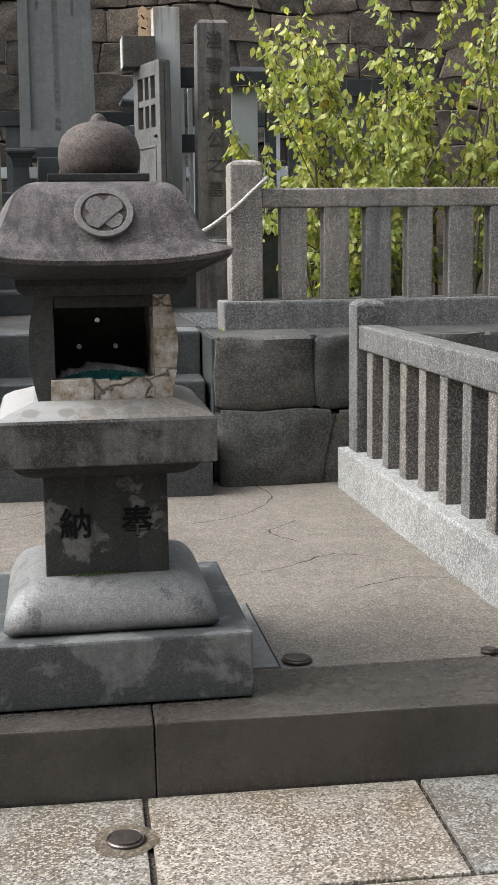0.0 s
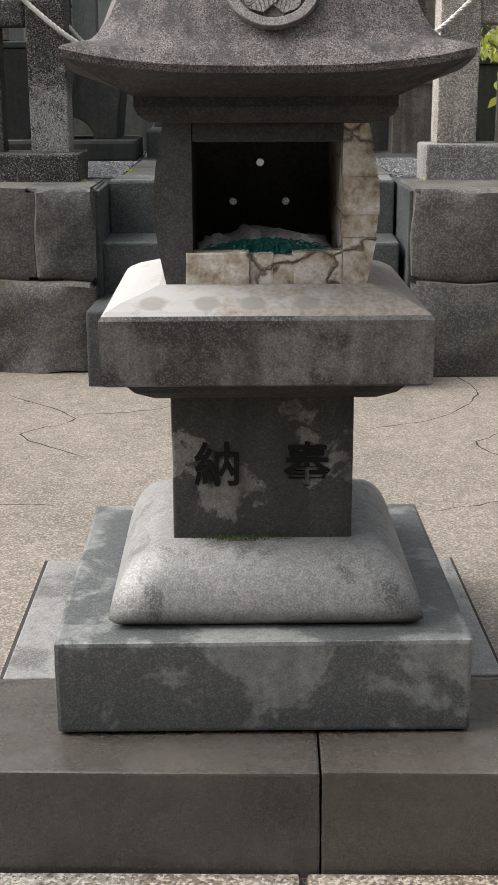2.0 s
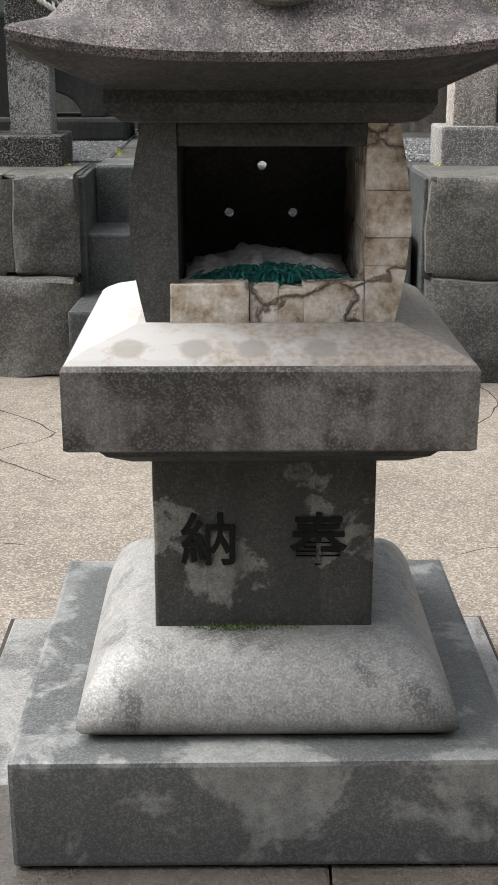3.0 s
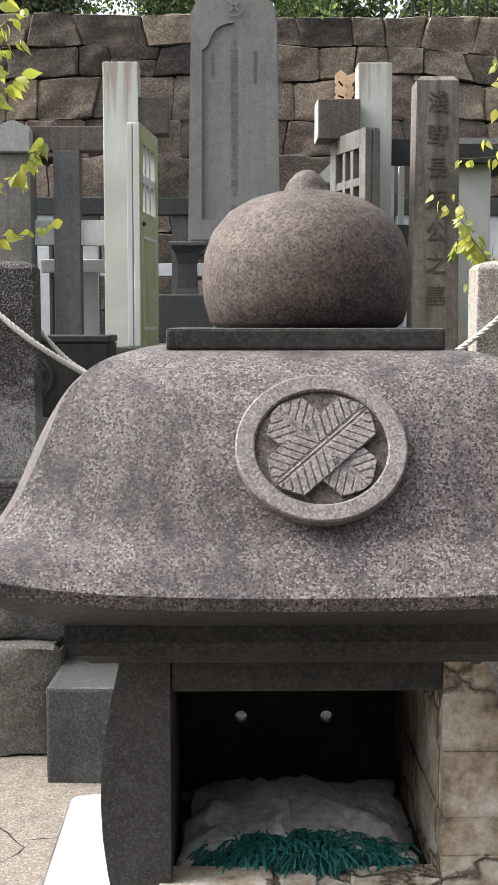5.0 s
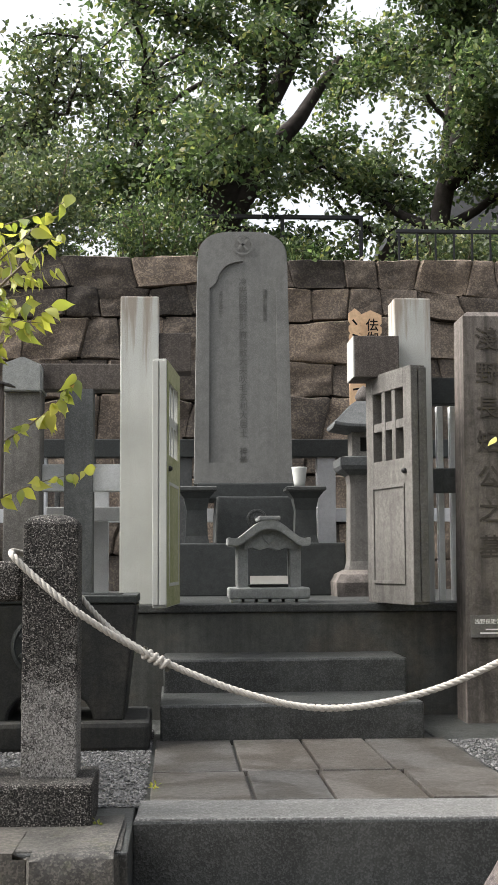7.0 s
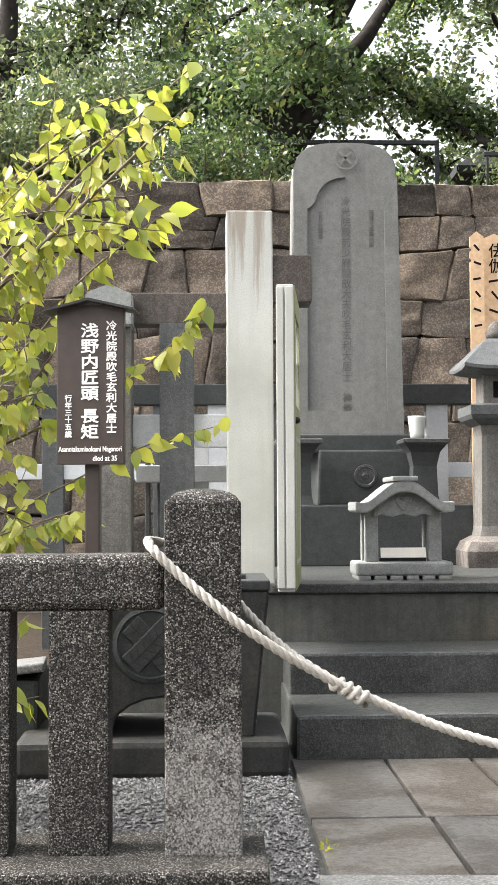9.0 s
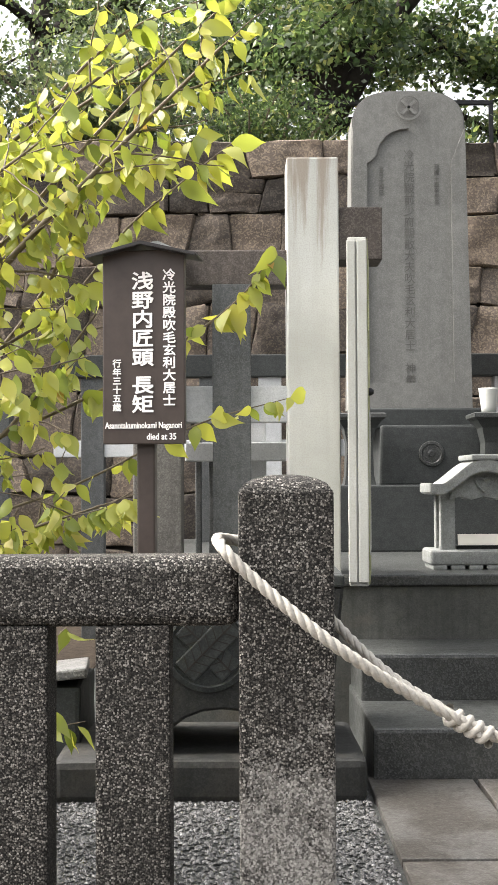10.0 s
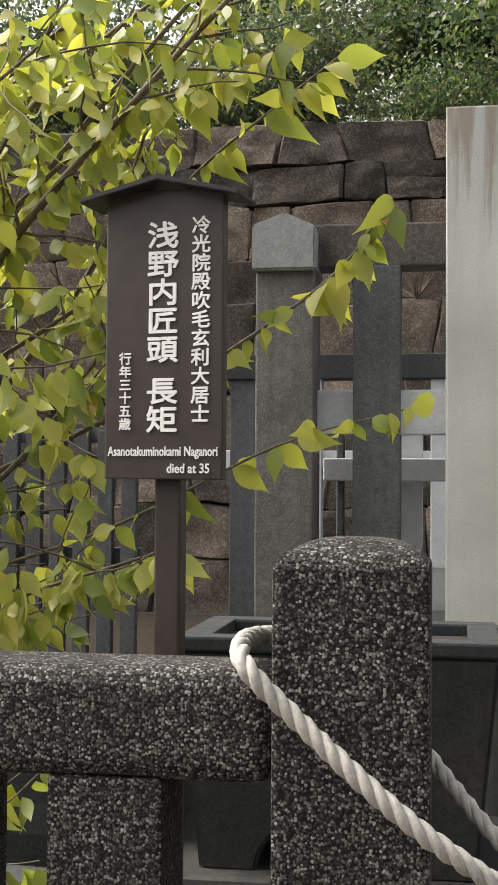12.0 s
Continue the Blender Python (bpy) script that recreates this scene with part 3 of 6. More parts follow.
def crack(points, width):
    """A hairline crack: a thin dark groove filler lying on the court."""
    bm = bmesh.new()
    rng = random.Random(int(points[0][0] * 1000))
    line = smooth_line([(x, y, 0.1835) for x, y in points], 7)
    line = [p + Vector((rng.uniform(-1, 1) * 0.006, rng.uniform(-1, 1) * 0.011, 0)) for p in line]
    last = None
    for i, p in enumerate(line):
        w = width * rng.uniform(0.3, 1.0) * (1 if 0 < i < len(line) - 1 else 0.1)
        d = (line[min(i + 1, len(line) - 1)] - line[max(i - 1, 0)]).normalized()
        s = Vector((-d.y, d.x, 0)) * w
        a, b = bm.verts.new(p + s), bm.verts.new(p - s)
        if last:
            bm.faces.new((last[0], last[1], b, a))
        last = (a, b)
    return bm


for k, pts in enumerate((((0.68, 4.78), (0.95, 4.95), (1.12, 5.25), (1.1, 5.55)), ((0.76, 3.98), (0.95, 4.05), (1.15, 4.2), (1.3, 4.15)), ((1.15, 3.75), (1.35, 3.85), (1.5, 3.8)),
                        ((1.1, 4.4), (1.0, 4.6), (1.15, 4.78)), ((-0.22, 4.5), (-0.45, 4.75), (-0.3, 4.95), (-0.6, 5.3)), ((-0.24, 4.05), (-0.5, 4.1), (-0.75, 4.4)), ((-0.3, 5.0), (-0.05, 5.05), (0.15, 5.2)))):
    tagged(part("crack", crack(pts, 0.004), M_INSET, platform))


def bolt_cover(x, y, z, r, mat):
    ob = thing("floor_cover", "round worn metal cover set flush in the stone", "cover", (x, y, z), group="round floor covers")
    part("rim", loft([circle(r, 0, 28), circle(r, 0.006, 28), circle(r * 0.93, 0.009, 28), circle(r * 0.86, 0.007, 28)]), mat, ob, smooth=False)
    if z < 0.1:
        rg = random.Random(2)
        blot = [(1.7 + 0.25 * noise.noise(Vector((math.cos(k * 0.2618), math.sin(k * 0.2618), 3.0)) * 1.7) + 0.05 * rg.uniform(-1, 1)) * r for k in range(24)]
        part("wet_stain", loft([[(q * math.cos(k * 0.2618), q * math.sin(k * 0.2618) * 1.05, h) for k, q in enumerate(blot)] for h in (0.0002, 0.0008)]), M_STAIN, ob, "brown damp stain round the cover")
    part("lid", loft([circle(r * 0.82, 0.0075, 28), circle(r * 0.80, 0.0105, 28), circle(r * 0.5, 0.012, 28)]), mat, ob)
    return ob


bolt_cover(0.292, 2.455, 0.0, 0.045, M_COVER)
bolt_cover(0.81, 3.065, 0.186, 0.043, M_COVER)
bolt_cover(1.362, 3.035, 0.186, 0.026, M_COVER)
bolt_cover(-0.31, 3.07, 0.186, 0.043, M_COVER)

# plain unseen walls, added behind and beside to keep sky light off front faces
structure(part("wall_4", box(-9, 9, -4.2, -3.8, -0.1, 5.2, 0.02), M_WALL), "unseen tall dark wall added behind the camera to block sky light", "wall")
structure(part("wall_5", box(7.5, 7.9, -3.8, 13.4, -0.1, 4.2, 0.02), M_WALL), "unseen dark wall added at the side to block sky light", "wall")

# steps between the terrace walls
steps = structure(thing("stairs", "dark stone steps up to the grave terrace", "stairs", (0.3, 6.06, 0), -2.6), "", "stairs")
for y0, z0, z1 in ((-0.68, 0.1, 0.468), (-0.30, 0.12, 0.672)):
    part("tread", box(-0.575, 0.6, y0, 0.3, z0, z1, 0.01, cuts=2, rough=0.003), M_STEP, steps)
part("top_step", box(-0.57, 0.6, 0.0, 0.30, 0.1, 0.884, 0.008, cuts=2, rough=0.003), M_STEP, steps)
part("landing_slab", box(-0.566, 0.596, 0.006, 0.275, 0.86, 0.8895, 0.005, cuts=2, rough=0.001), M_LANDING, steps, "pale granular landing slab")


def block_wall(name, label, material, rng, at, turn, width, rows, lengths, depth, bulge, gap=0.004, lean=0.0, wave=0.03, split=0.0, top_wave=0.0):
    """Wavering courses of roughly dressed stones; each stone is a piece of its own."""
    w = structure(thing(name, label, "wall", at, turn), "", "wall")
    total = sum(rows)

    def course(k, x):
        z = sum(rows[:k])
        if k == 0:
            return z
        a = top_wave if k == len(rows) else wave
        return z + a * 2 * noise.noise(Vector((x * 1.4, k * 5.3, at[0])))

    for k in range(len(rows)):
        x, skew = -rng.uniform(0, lengths[0] * 0.6), 0.0
        while x < width:
            ln = rng.uniform(*lengths)
            nxt = rng.uniform(-0.06, 0.06) * min(1, ln * 2)
            a, b = max(x, 0), min(x + ln, width)
            if b - a > 0.08:
                xs_ = (a + gap + (skew if x > 0 else 0), b - gap + (nxt if b < width else 0))
                xt_ = (a + gap - (skew if x > 0 else 0), b - gap - (nxt if b < width else 0))
                quads = [((xs_[0], course(k, a) + gap), (xs_[1], course(k, b) + gap), (xt_[1], course(k + 1, b) - gap), (xt_[0], course(k + 1, a) - gap))]
                if rng.random() < split:
                    (p0, p1, p2, p3), m = quads[0], rng.uniform(0.38, 0.62)
                    l0 = (p0[0] + (p3[0] - p0[0]) * m, p0[1] + (p3[1] - p0[1]) * m)
                    l1 = (p1[0] + (p2[0] - p1[0]) * m, p1[1] + (p2[1] - p1[1]) * (m + rng.uniform(-0.1, 0.1)))
                    quads = [(p0, p1, (l1[0], l1[1] - gap), (l0[0], l0[1] - gap)), ((l0[0], l0[1] + gap), (l1[0], l1[1] + gap), p2, p3)]
                for q in quads:
                    s = part("stone", rubble(rng, q, depth, bulge * rng.uniform(0.6, 1.3)), material, w)
                    s.data.shade_smooth()
                    s.data.set_sharp_from_angle(angle=radians(48))
                    s.matrix_basis = pose(0, lean * sum(rows[:k]) + rng.uniform(-0.35, 0.35) * bulge, 0)
            x, skew = x + ln, nxt
    part("core", box(0.02, width - 0.02, 0.06 + lean * total * 0.6, depth + 0.1, -0.1, total - 0.06, 0), M_INSET, w, "dark joints between the stones")
    return w


rng = random.Random(4)
block_wall("wall_1", "dark mossy terrace wall of large rough stones", M_WALL, rng, (-3.42, 5.72, 0.17), -1.2, 3.13, (0.37, 0.35), (0.45, 0.75), 0.45, 0.024, 0.001, lean=0.10, wave=0.02)
block_wall("wall_2", "dark terrace wall of large rough stones with chipped pale patches", M_WALL, rng, (0.92, 5.56, 0.17), -3.0, 3.6, (0.37, 0.35), (0.42, 0.7), 0.45, 0.024, 0.001, lean=0.10, wave=0.02)

coping = structure(thing("coping", "dark flat coping stones along the terrace edge", "coping"), "", "coping")
for x0, x1, y0 in ((-3.4, -2.2, 5.735), (-2.195, -1.2, 5.715), (-1.195, -0.285, 5.695), (0.925, 1.9, 5.60), (1.905, 3.0, 5.55), (3.005, 4.4, 5.5)):
    part("coping_stone", box(x0, x1, y0 + 0.05, 6.10, 0.78, 0.886, 0.012, cuts=3, rough=0.004), M_WALL, coping)
terrace = structure(part("terrace_floor", join(box(-9, -0.27, 5.74, 13.7, 0.2, 0.878, 0.006), box(0.91, 9, 5.66, 13.7, 0.2, 0.878, 0.006), box(-0.27, 0.91, 6.35, 13.7, 0.2, 0.87, 0.0)), M_STEP), "dark stone and packed ground of the raised grave terrace", "floor")
earth = structure(part("soil", box(-9, -1.25, 6.6, 13.4, 0.8, 0.884, 0.02, cuts=5, rough=0.006), M_EARTH), "bare brown soil behind the graves", "soil")
earth2 = structure(part("soil", box(1.5, 9, 6.5, 13.4, 0.8, 0.884, 0.02, cuts=5, rough=0.006), M_EARTH), "bare brown soil under the shrub", "soil")

# slabs of the path up to the grave
path = structure(thing("path", "large grey stone path slabs with dark joints, slightly damp", "path"), "", "path")
for y0, y1, xs in ((6.34, 6.86, (-0.235, 0.085, 0.33, 0.62, 0.93)), (6.87, 7.64, (-0.235, 0.07, 0.345, 0.60, 0.93))):
    for a, b in zip(xs, xs[1:]):
        part("slab", box(a + 0.006, b - 0.006, y0, y1 - 0.006, 0.82, 0.887 + 0.002 * (int(a * 100) % 3), 0.005), M_PATH, path)

# gravel beside the path
rng = random.Random(9)
gv, gf = [], []
for i in range(26000):
    side = rng.random()
    x, y = (rng.uniform(-1.35, -0.245), rng.uniform(6.3, 8.0)) if side < 0.8 else (rng.uniform(0.94, 1.5), rng.uniform(6.3, 7.6))
    r = rng.uniform(0.0035, 0.0075)
    c = Vector((x, y, 0.879 + r * 0.45))
    k = len(gv)
    a = rng.uniform(0, 6.28)
    for j in range(4):
        gv.append(c + Vector((math.cos(a + j * 1.57) * r * rng.uniform(0.7, 1.2), math.sin(a + j * 1.57) * r * rng.uniform(0.7, 1.2), rng.uniform(-0.2, 0.2) * r)))
    gv.extend((c + Vector((0, 0, r * 0.6)), c - Vector((0, 0, r * 0.6))))
    for j in range(4):
        gf.extend(((k + j, k + (j + 1) % 4, k + 4), (k + (j + 1) % 4, k + j, k + 5)))
gravel = tagged(mesh_part("gravel", gv, gf, M_GRAVEL, None), "small grey gravel beside the path", "gravel", kind="stuff")


# ---- stone fences on the terrace edge ----
def capped_post(x0, x1, y0, y1, z0, z1, rise=0.024):
    bm = box(x0, x1, y0, y1, z0, z1, 0.007, cuts=0)
    cap = loft([[(x0 + q, y0 + q, z1 + h), (x1 - q, y0 + q, z1 + h), (x1 - q, y1 - q, z1 + h), (x0 + q, y1 - q, z1 + h)]
                for q, h in ((0.003, -0.004), (0.005, 0.002), (0.011, 0.4 * rise), (0.024, 0.68 * rise), (0.042, 0.9 * rise), (0.062, rise))], close_bottom=False)
    return join(bm, cap)


def terrace_fence(label, sign, post_x, post_w, first, pitch, bar_w, count, length, material, post_material=None, rail_z=(1.494, 1.592), soft=0.014, foot=1.028):
    f = thing("stone_fence", label, "fence", (post_x, 6.115, 0), group="terrace fences")
    part("plinth", box(min(-0.05 * sign, length * sign) + (0 if sign > 0 else 0), max(-0.05 * sign, length * sign), -0.06 if sign > 0 else -0.1, 0.21, 0.868, foot, 0.012, cuts=2, rough=0.003), material, f)
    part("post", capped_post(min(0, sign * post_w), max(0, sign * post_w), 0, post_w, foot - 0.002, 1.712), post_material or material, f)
    part("rail", box(min(sign * (post_w - 0.004), sign * length), max(sign * (post_w - 0.004), sign * length), 0.012, 0.135, *rail_z, soft, segments=4), material, f)
    for i in range(count):
        a = sign * (first + i * pitch)
        part("bar", box(min(a, a + sign * bar_w), max(a, a + sign * bar_w), 0.018, 0.125, foot - 0.002, rail_z[0] + 0.003, 0.006), material, f)
    part("post", capped_post(min(sign * length, sign * (length + post_w)), max(sign * length, sign * (length + post_w)), 0, post_w, 0.88, 1.712), material, f)
    return f


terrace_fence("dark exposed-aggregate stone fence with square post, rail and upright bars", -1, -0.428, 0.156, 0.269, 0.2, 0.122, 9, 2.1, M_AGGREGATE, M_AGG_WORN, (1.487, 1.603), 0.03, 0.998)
terrace_fence("grey granite fence with square post, rail and upright bars", 1, 1.076, 0.163, 0.262, 0.222, 0.134, 10, 2.6, M_GRANITE)

# side fence on its pale kerb
side = thing("side_fence", "grey granite side fence of close bars on a pale granite kerb", "fence", (1.47, 5.44, 0), 1.62)
part("kerb_stone", box(0.0, 0.22, -2.6, 0.0, 0.1, 0.375, 0.012, cuts=2, rough=0.003), M_PALE, side, "pale rough granite kerb")
part("post", capped_post(0.04, 0.175, -0.19, -0.055, 0.373, 1.045), M_SIDE, side)
part("rail", box(0.05, 0.165, -2.6, -0.185, 0.845, 0.955, 0.014, segments=3), M_SIDE, side)
for i in range(10):
    part("bar", box(0.062, 0.145, -0.37 - i * 0.243, -0.285 - i * 0.243, 0.373, 0.85, 0.005), M_SIDE, side)


# ---- rope between the posts ----
def rope_mesh(points, radius, lay=0.062, steps=14):
    line = smooth_line(points, steps)
    fine = []
    for a, b in zip(line, line[1:]):
        k = max(1, int((b - a).length / 0.006))
        fine += [a.lerp(b, i / k) for i in range(k)]
    fine.append(line[-1])
    bm = bmesh.new()
    for s in range(3):
        strand, run = [], 0.0
        for i, p in enumerate(fine):
            if i:
                run += (p - fine[i - 1]).length
            d = (fine[min(i + 1, len(fine) - 1)] - fine[max(i - 1, 0)]).normalized()
            a = d.cross(Vector((0.1, 1, 0.15))).normalized()
            b = d.cross(a)
            w = run / lay * 2 * math.pi + s * 2 * math.pi / 3
            strand.append(p + (a * math.cos(w) + b * math.sin(w)) * radius * 0.5)
        tube(strand, radius * 0.56, 7, bm)
    return bm


rope = thing("rope", "thick white three-strand rope hung between two stone posts", "rope")
part("main_line", rope_mesh([(-0.50, 6.285, 1.60), (-0.605, 6.25, 1.625), (-0.612, 6.10, 1.622), (-0.555, 6.085, 1.565), (-0.415, 6.075, 1.452), (-0.225, 6.13, 1.335), (0.05, 6.15, 1.222), (0.303, 6.15, 1.178), (0.6, 6.15, 1.23), (0.905, 6.14, 1.365), (1.07, 6.10, 1.475), (1.2, 6.095, 1.59), (1.262, 6.12, 1.64), (1.262, 6.25, 1.64)], 0.0102), M_ROPE, rope, smooth=True)
part("second_line", rope_mesh([(-0.50, 6.285, 1.585), (-0.42, 6.27, 1.482), (-0.33, 6.2, 1.398), (-0.235, 6.145, 1.34), (-0.19, 6.13, 1.31)], 0.009), M_ROPE, rope, smooth=True)
knot = []
for i in range(91):
    w = i / 90 * 4.5 * 2 * math.pi
    p = Vector((-0.245, 6.138, 1.343)).lerp(Vector((-0.17, 6.138, 1.302)), i / 90)
    knot.append(p + Vector((0.3, 0.0, 0.5)).normalized() * math.cos(w) * 0.0115 + Vector((0, 1, 0)) * math.sin(w) * 0.0115)
part("knot", tube(knot, 0.0075, 7), M_ROPE, rope, smooth=True)


# ---- incense lantern ----
CX, CY = 0.295, 3.13
lantern = thing("stone_lantern", "weathered stone incense lantern with domed roof, crest and onion finial", "lantern", (CX, CY, 0))
part("base", box(-0.367, 0.353, -0.327, 0.393, 0.192, 0.363, 0.008, cuts=3, rough=0.0025), M_BASE, lantern, "dark grey stone base block with pale blotches")
part("footing", box(-0.345, 0.335, -0.30, 0.37, 0.18, 0.2, 0.003), M_NEAR_BLACK, lantern)
bell = [square_ring(r, z, 0, 8, 0.03) for r, z in ((0.252, 0.362), (0.266, 0.371), (0.275, 0.382), (0.273, 0.4), (0.265, 0.421), (0.252, 0.444), (0.235, 0.464), (0.213, 0.480), (0.19, 0.489), (0.165, 0.4915))]
part("swelling_plinth", loft(bell), M_BELL, lantern, "pale rounded plinth stone", smooth=True)
shaft = box(-0.165, 0.156, -0.163, 0.163, 0.475, 0.80, 0.005, cuts=3, rough=0.0015)
shaft_ob = part("shaft", shaft, M_SHAFT, lantern, "dark stained shaft with two cut characters")
for ch, x in (("納", -0.084), ("奉", 0.074)):
    t_bm = moved(bolder(writing(ch, 0.086, 0.002, 0.008), 0.0007), pose(x, -0.1642, 0.624))
    part("carved_character", t_bm, M_CUT, shaft_ob)
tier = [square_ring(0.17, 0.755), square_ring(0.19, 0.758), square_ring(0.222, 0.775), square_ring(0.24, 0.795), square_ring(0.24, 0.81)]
part("bracket", loft(tier), M_NEAR_BLACK, lantern)
mid = [square_ring(0.268, 0.797, 0, 8), square_ring(0.274, 0.801, 0, 8), square_ring(0.2745, 0.908, 0, 8), square_ring(0.27, 0.915, 0, 8)]
slab_ob = part("shelf", loft(mid, True, False), M_SLAB, lantern, "thick shelf stone streaked dark")
rng = random.Random(14)
mv, mf = [], []
for i in range(260):
    x = rng.triangular(-0.13, 0.07, -0.05)
    p = Vector((x, -0.1655 - rng.random() * 0.012, 0.491 + rng.random() * 0.006 * (1 - abs(x + 0.03) * 6)))
    small_leaf(mv, mf, p, (unit(rng) + Vector((0, -0.3, 0.8))).normalized(), unit(rng), 0.006)
mesh_part("moss", mv, mf, M_MOSS, shaft_ob, "thin strip of green moss")
def ash_stone():
    """The shelf's top: stone under a crust of white ash, coloured whiter on the sunlit left."""
    m, t, n, l, b = nodes_of("ash-whitened stone with sunlit left")
    pos = n.new("ShaderNodeNewGeometry").outputs["Position"]
    sep = n.new("ShaderNodeSeparateXYZ")
    l.new(pos, sep.inputs[0])
    q = node(t, "ShaderNodeTexNoise", Scale=16.0, Detail=8.0, Roughness=0.72)
    g = node(t, "ShaderNodeTexNoise", Scale=120.0, Detail=3.0)
    for w in (q, g):
        l.new(pos, w.inputs["Vector"])
    # gradient in x whitens the ash on the left, where the sun falls
    reach = n.new("ShaderNodeMapRange")
    for k, v in (("From Min", 0.03), ("From Max", 0.62), ("To Min", 0.62), ("To Max", 0.2)):
        reach.inputs[k].default_value = v
    l.new(sep.outputs[0], reach.inputs[0])
    add = n.new("ShaderNodeMath")
    add.operation = "ADD"
    l.new(q.outputs["Fac"], add.inputs[0])
    l.new(reach.outputs[0], add.inputs[1])
    stain = mixed(t, ramp(t, g.outputs["Fac"], [(0.35, (0, 0, 0)), (0.65, (1, 1, 1))]), (0.15, 0.127, 0.104), (0.23, 0.2, 0.168))
    col = mixed(t, ramp(t, add.outputs[0], [(0.86, (0, 0, 0)), (0.98, (0.75, 0.75, 0.75)), (1.06, (0.35, 0.35, 0.35)), (1.16, (1, 1, 1))]), stain, (0.25, 0.24, 0.228))
    # four darker spots paint the shading of scalloped dips in the front edge
    for x in (0.108, 0.197, 0.272, 0.363):
        far = n.new("ShaderNodeVectorMath")
        far.operation = "DISTANCE"
        far.inputs[1].default_value = (x, 2.889, 0.935)
        l.new(pos, far.inputs[0])
        ragged = n.new("ShaderNodeMath")
        ragged.operation, ragged.inputs[1].default_value = "MULTIPLY_ADD", 0.012
        l.new(q.outputs["Fac"], ragged.inputs[0])
        l.new(far.outputs["Value"], ragged.inputs[2])
        col = mixed(t, ramp(t, ragged.outputs[0], [(0.024, (0.8, 0.8, 0.8)), (0.031, (0, 0, 0))]), col, (0.15, 0.135, 0.12))
    l.new(col, b.inputs["Base Color"])
    b.inputs["Roughness"].default_value = 0.7
    bp = node(t, "ShaderNodeBump", Strength=0.35, Distance=0.006)
    l.new(q.outputs["Fac"], bp.inputs["Height"])
    l.new(bp.outputs[0], b.inputs["Normal"])
    return m


M_ASHSTONE = ash_stone()
part("shelf_top", loft([square_ring(0.27, 0.9145, 0, 8), square_ring(0.262, 0.921, 0, 8), square_ring(0.24, 0.936, -0.004, 8, 0, 0, 0, 0.012), square_ring(0.205, 0.947, -0.004, 8, 0, 0, 0, 0.008), square_ring(0.18, 0.952, 0, 8)], False, True), M_ASHSTONE, slab_ob, "shelf top whitened with ash, more so on its sunlit left")

# fire box: bulging side walls, back with three holes, sill and lintel

def bulge_at(z):
    u = (z - 0.95) / 0.265
    return 0.166 + 0.0205 * math.sin(math.pi * min(1, max(0, u * 0.95 + 0.02)))


def jamb(sign, inner, y0, y1, za=0.948, zb=1.216):
    rings = []
    for i in range(9):
        z = za + (zb - za) * i / 8
        o = bulge_at(z)
        ring = [(inner * sign, y0, z), (o * sign, y0, z), (o * sign, y1, z), (inner * sign, y1, z)]
        rings.append(ring if sign > 0 else ring[::-1])
    return loft(rings)


fire = part("fire_box", join(jamb(-1, 0.122, -0.172, 0.172), box(-0.13, 0.13, -0.165, 0.165, 0.949, 0.985, 0.002)), M_CHEEK, lantern, "dark speckled granite fire box wall")
for k, (za, zb) in enumerate(((0.948, 1.0292), (1.0298, 1.0668), (1.0674, 1.1288), (1.1294, 1.216))):
    part("cheek_stone", moved(jamb(1, 0.126, -0.172 + 0.002 * (k % 2), 0.172, za, zb), pose(0.004 - 0.0015 * (k % 2), 0, 0)), M_JAMB, fire, "cracked bleached cheek stone")
for k, (xa, xb) in enumerate(((-0.136, -0.026), (-0.0262, 0.0135), (0.0133, 0.0475), (0.0473, 0.128))):
    part("sill_stone", box(xa, xb, -0.176 + 0.002 * (k % 2), -0.135, 0.949, 1.007 - 0.003 * (k % 3), 0.0025, cuts=5, rough=0.0045, seed=3 + k), M_JAMB, fire, "cracked bleached sill stone")
part("lintel", box(-0.121, 0.128, -0.170, 0.165, 1.186, 1.2165, 0.003), M_NEAR_BLACK, fire)
back = bmesh.new()
edges = []
outer = [back.verts.new(p) for p in ((-0.13, 0.15, 0.97), (0.135, 0.15, 0.97), (0.135, 0.15, 1.2), (-0.13, 0.15, 1.2))]
edges += [back.edges.new((outer[i], outer[(i + 1) % 4])) for i in range(4)]
for hx, hz in ((-0.002, 1.133), (-0.054, 1.06), (0.047, 1.06)):
    ring = [back.verts.new((hx + 0.0075 * math.cos(i * math.pi / 5), 0.15, hz + 0.0075 * math.sin(i * math.pi / 5))) for i in range(10)]
    edges += [back.edges.new((ring[i], ring[(i + 1) % 10])) for i in range(10)]
bmesh.ops.triangle_fill(back, edges=edges, use_beauty=True)
ext = bmesh.ops.extrude_face_region(back, geom=back.faces[:])
for v in ext["geom"]:
    if isinstance(v, bmesh.types.BMVert):
        v.co.y = 0.171
bmesh.ops.recalc_face_normals(back, faces=back.faces[:])
part("back_wall", back, M_HAZED_BACK, fire, "sooty back wall pierced by three holes, greyed for smoke haze")
ash = loft([square_ring(0.118, 0.984, 0, 6), square_ring(0.115, 0.994, 0, 6), square_ring(0.085, 1.008, 0, 6), square_ring(0.04, 1.017, 0, 6)])
bmesh.ops.subdivide_edges(ash, edges=ash.edges[:], cuts=2, use_grid_fill=True)
wobble(ash, 0.017, 26)
wobble(ash, 0.006, 70)
tagged(part("ash_bed", ash, M_ASH, None, smooth=True), "heap of grey ash in the lantern's fire box", "ash").matrix_world = pose(CX, CY - 0.01, 0)
rng = random.Random(3)
sticks = bmesh.new()
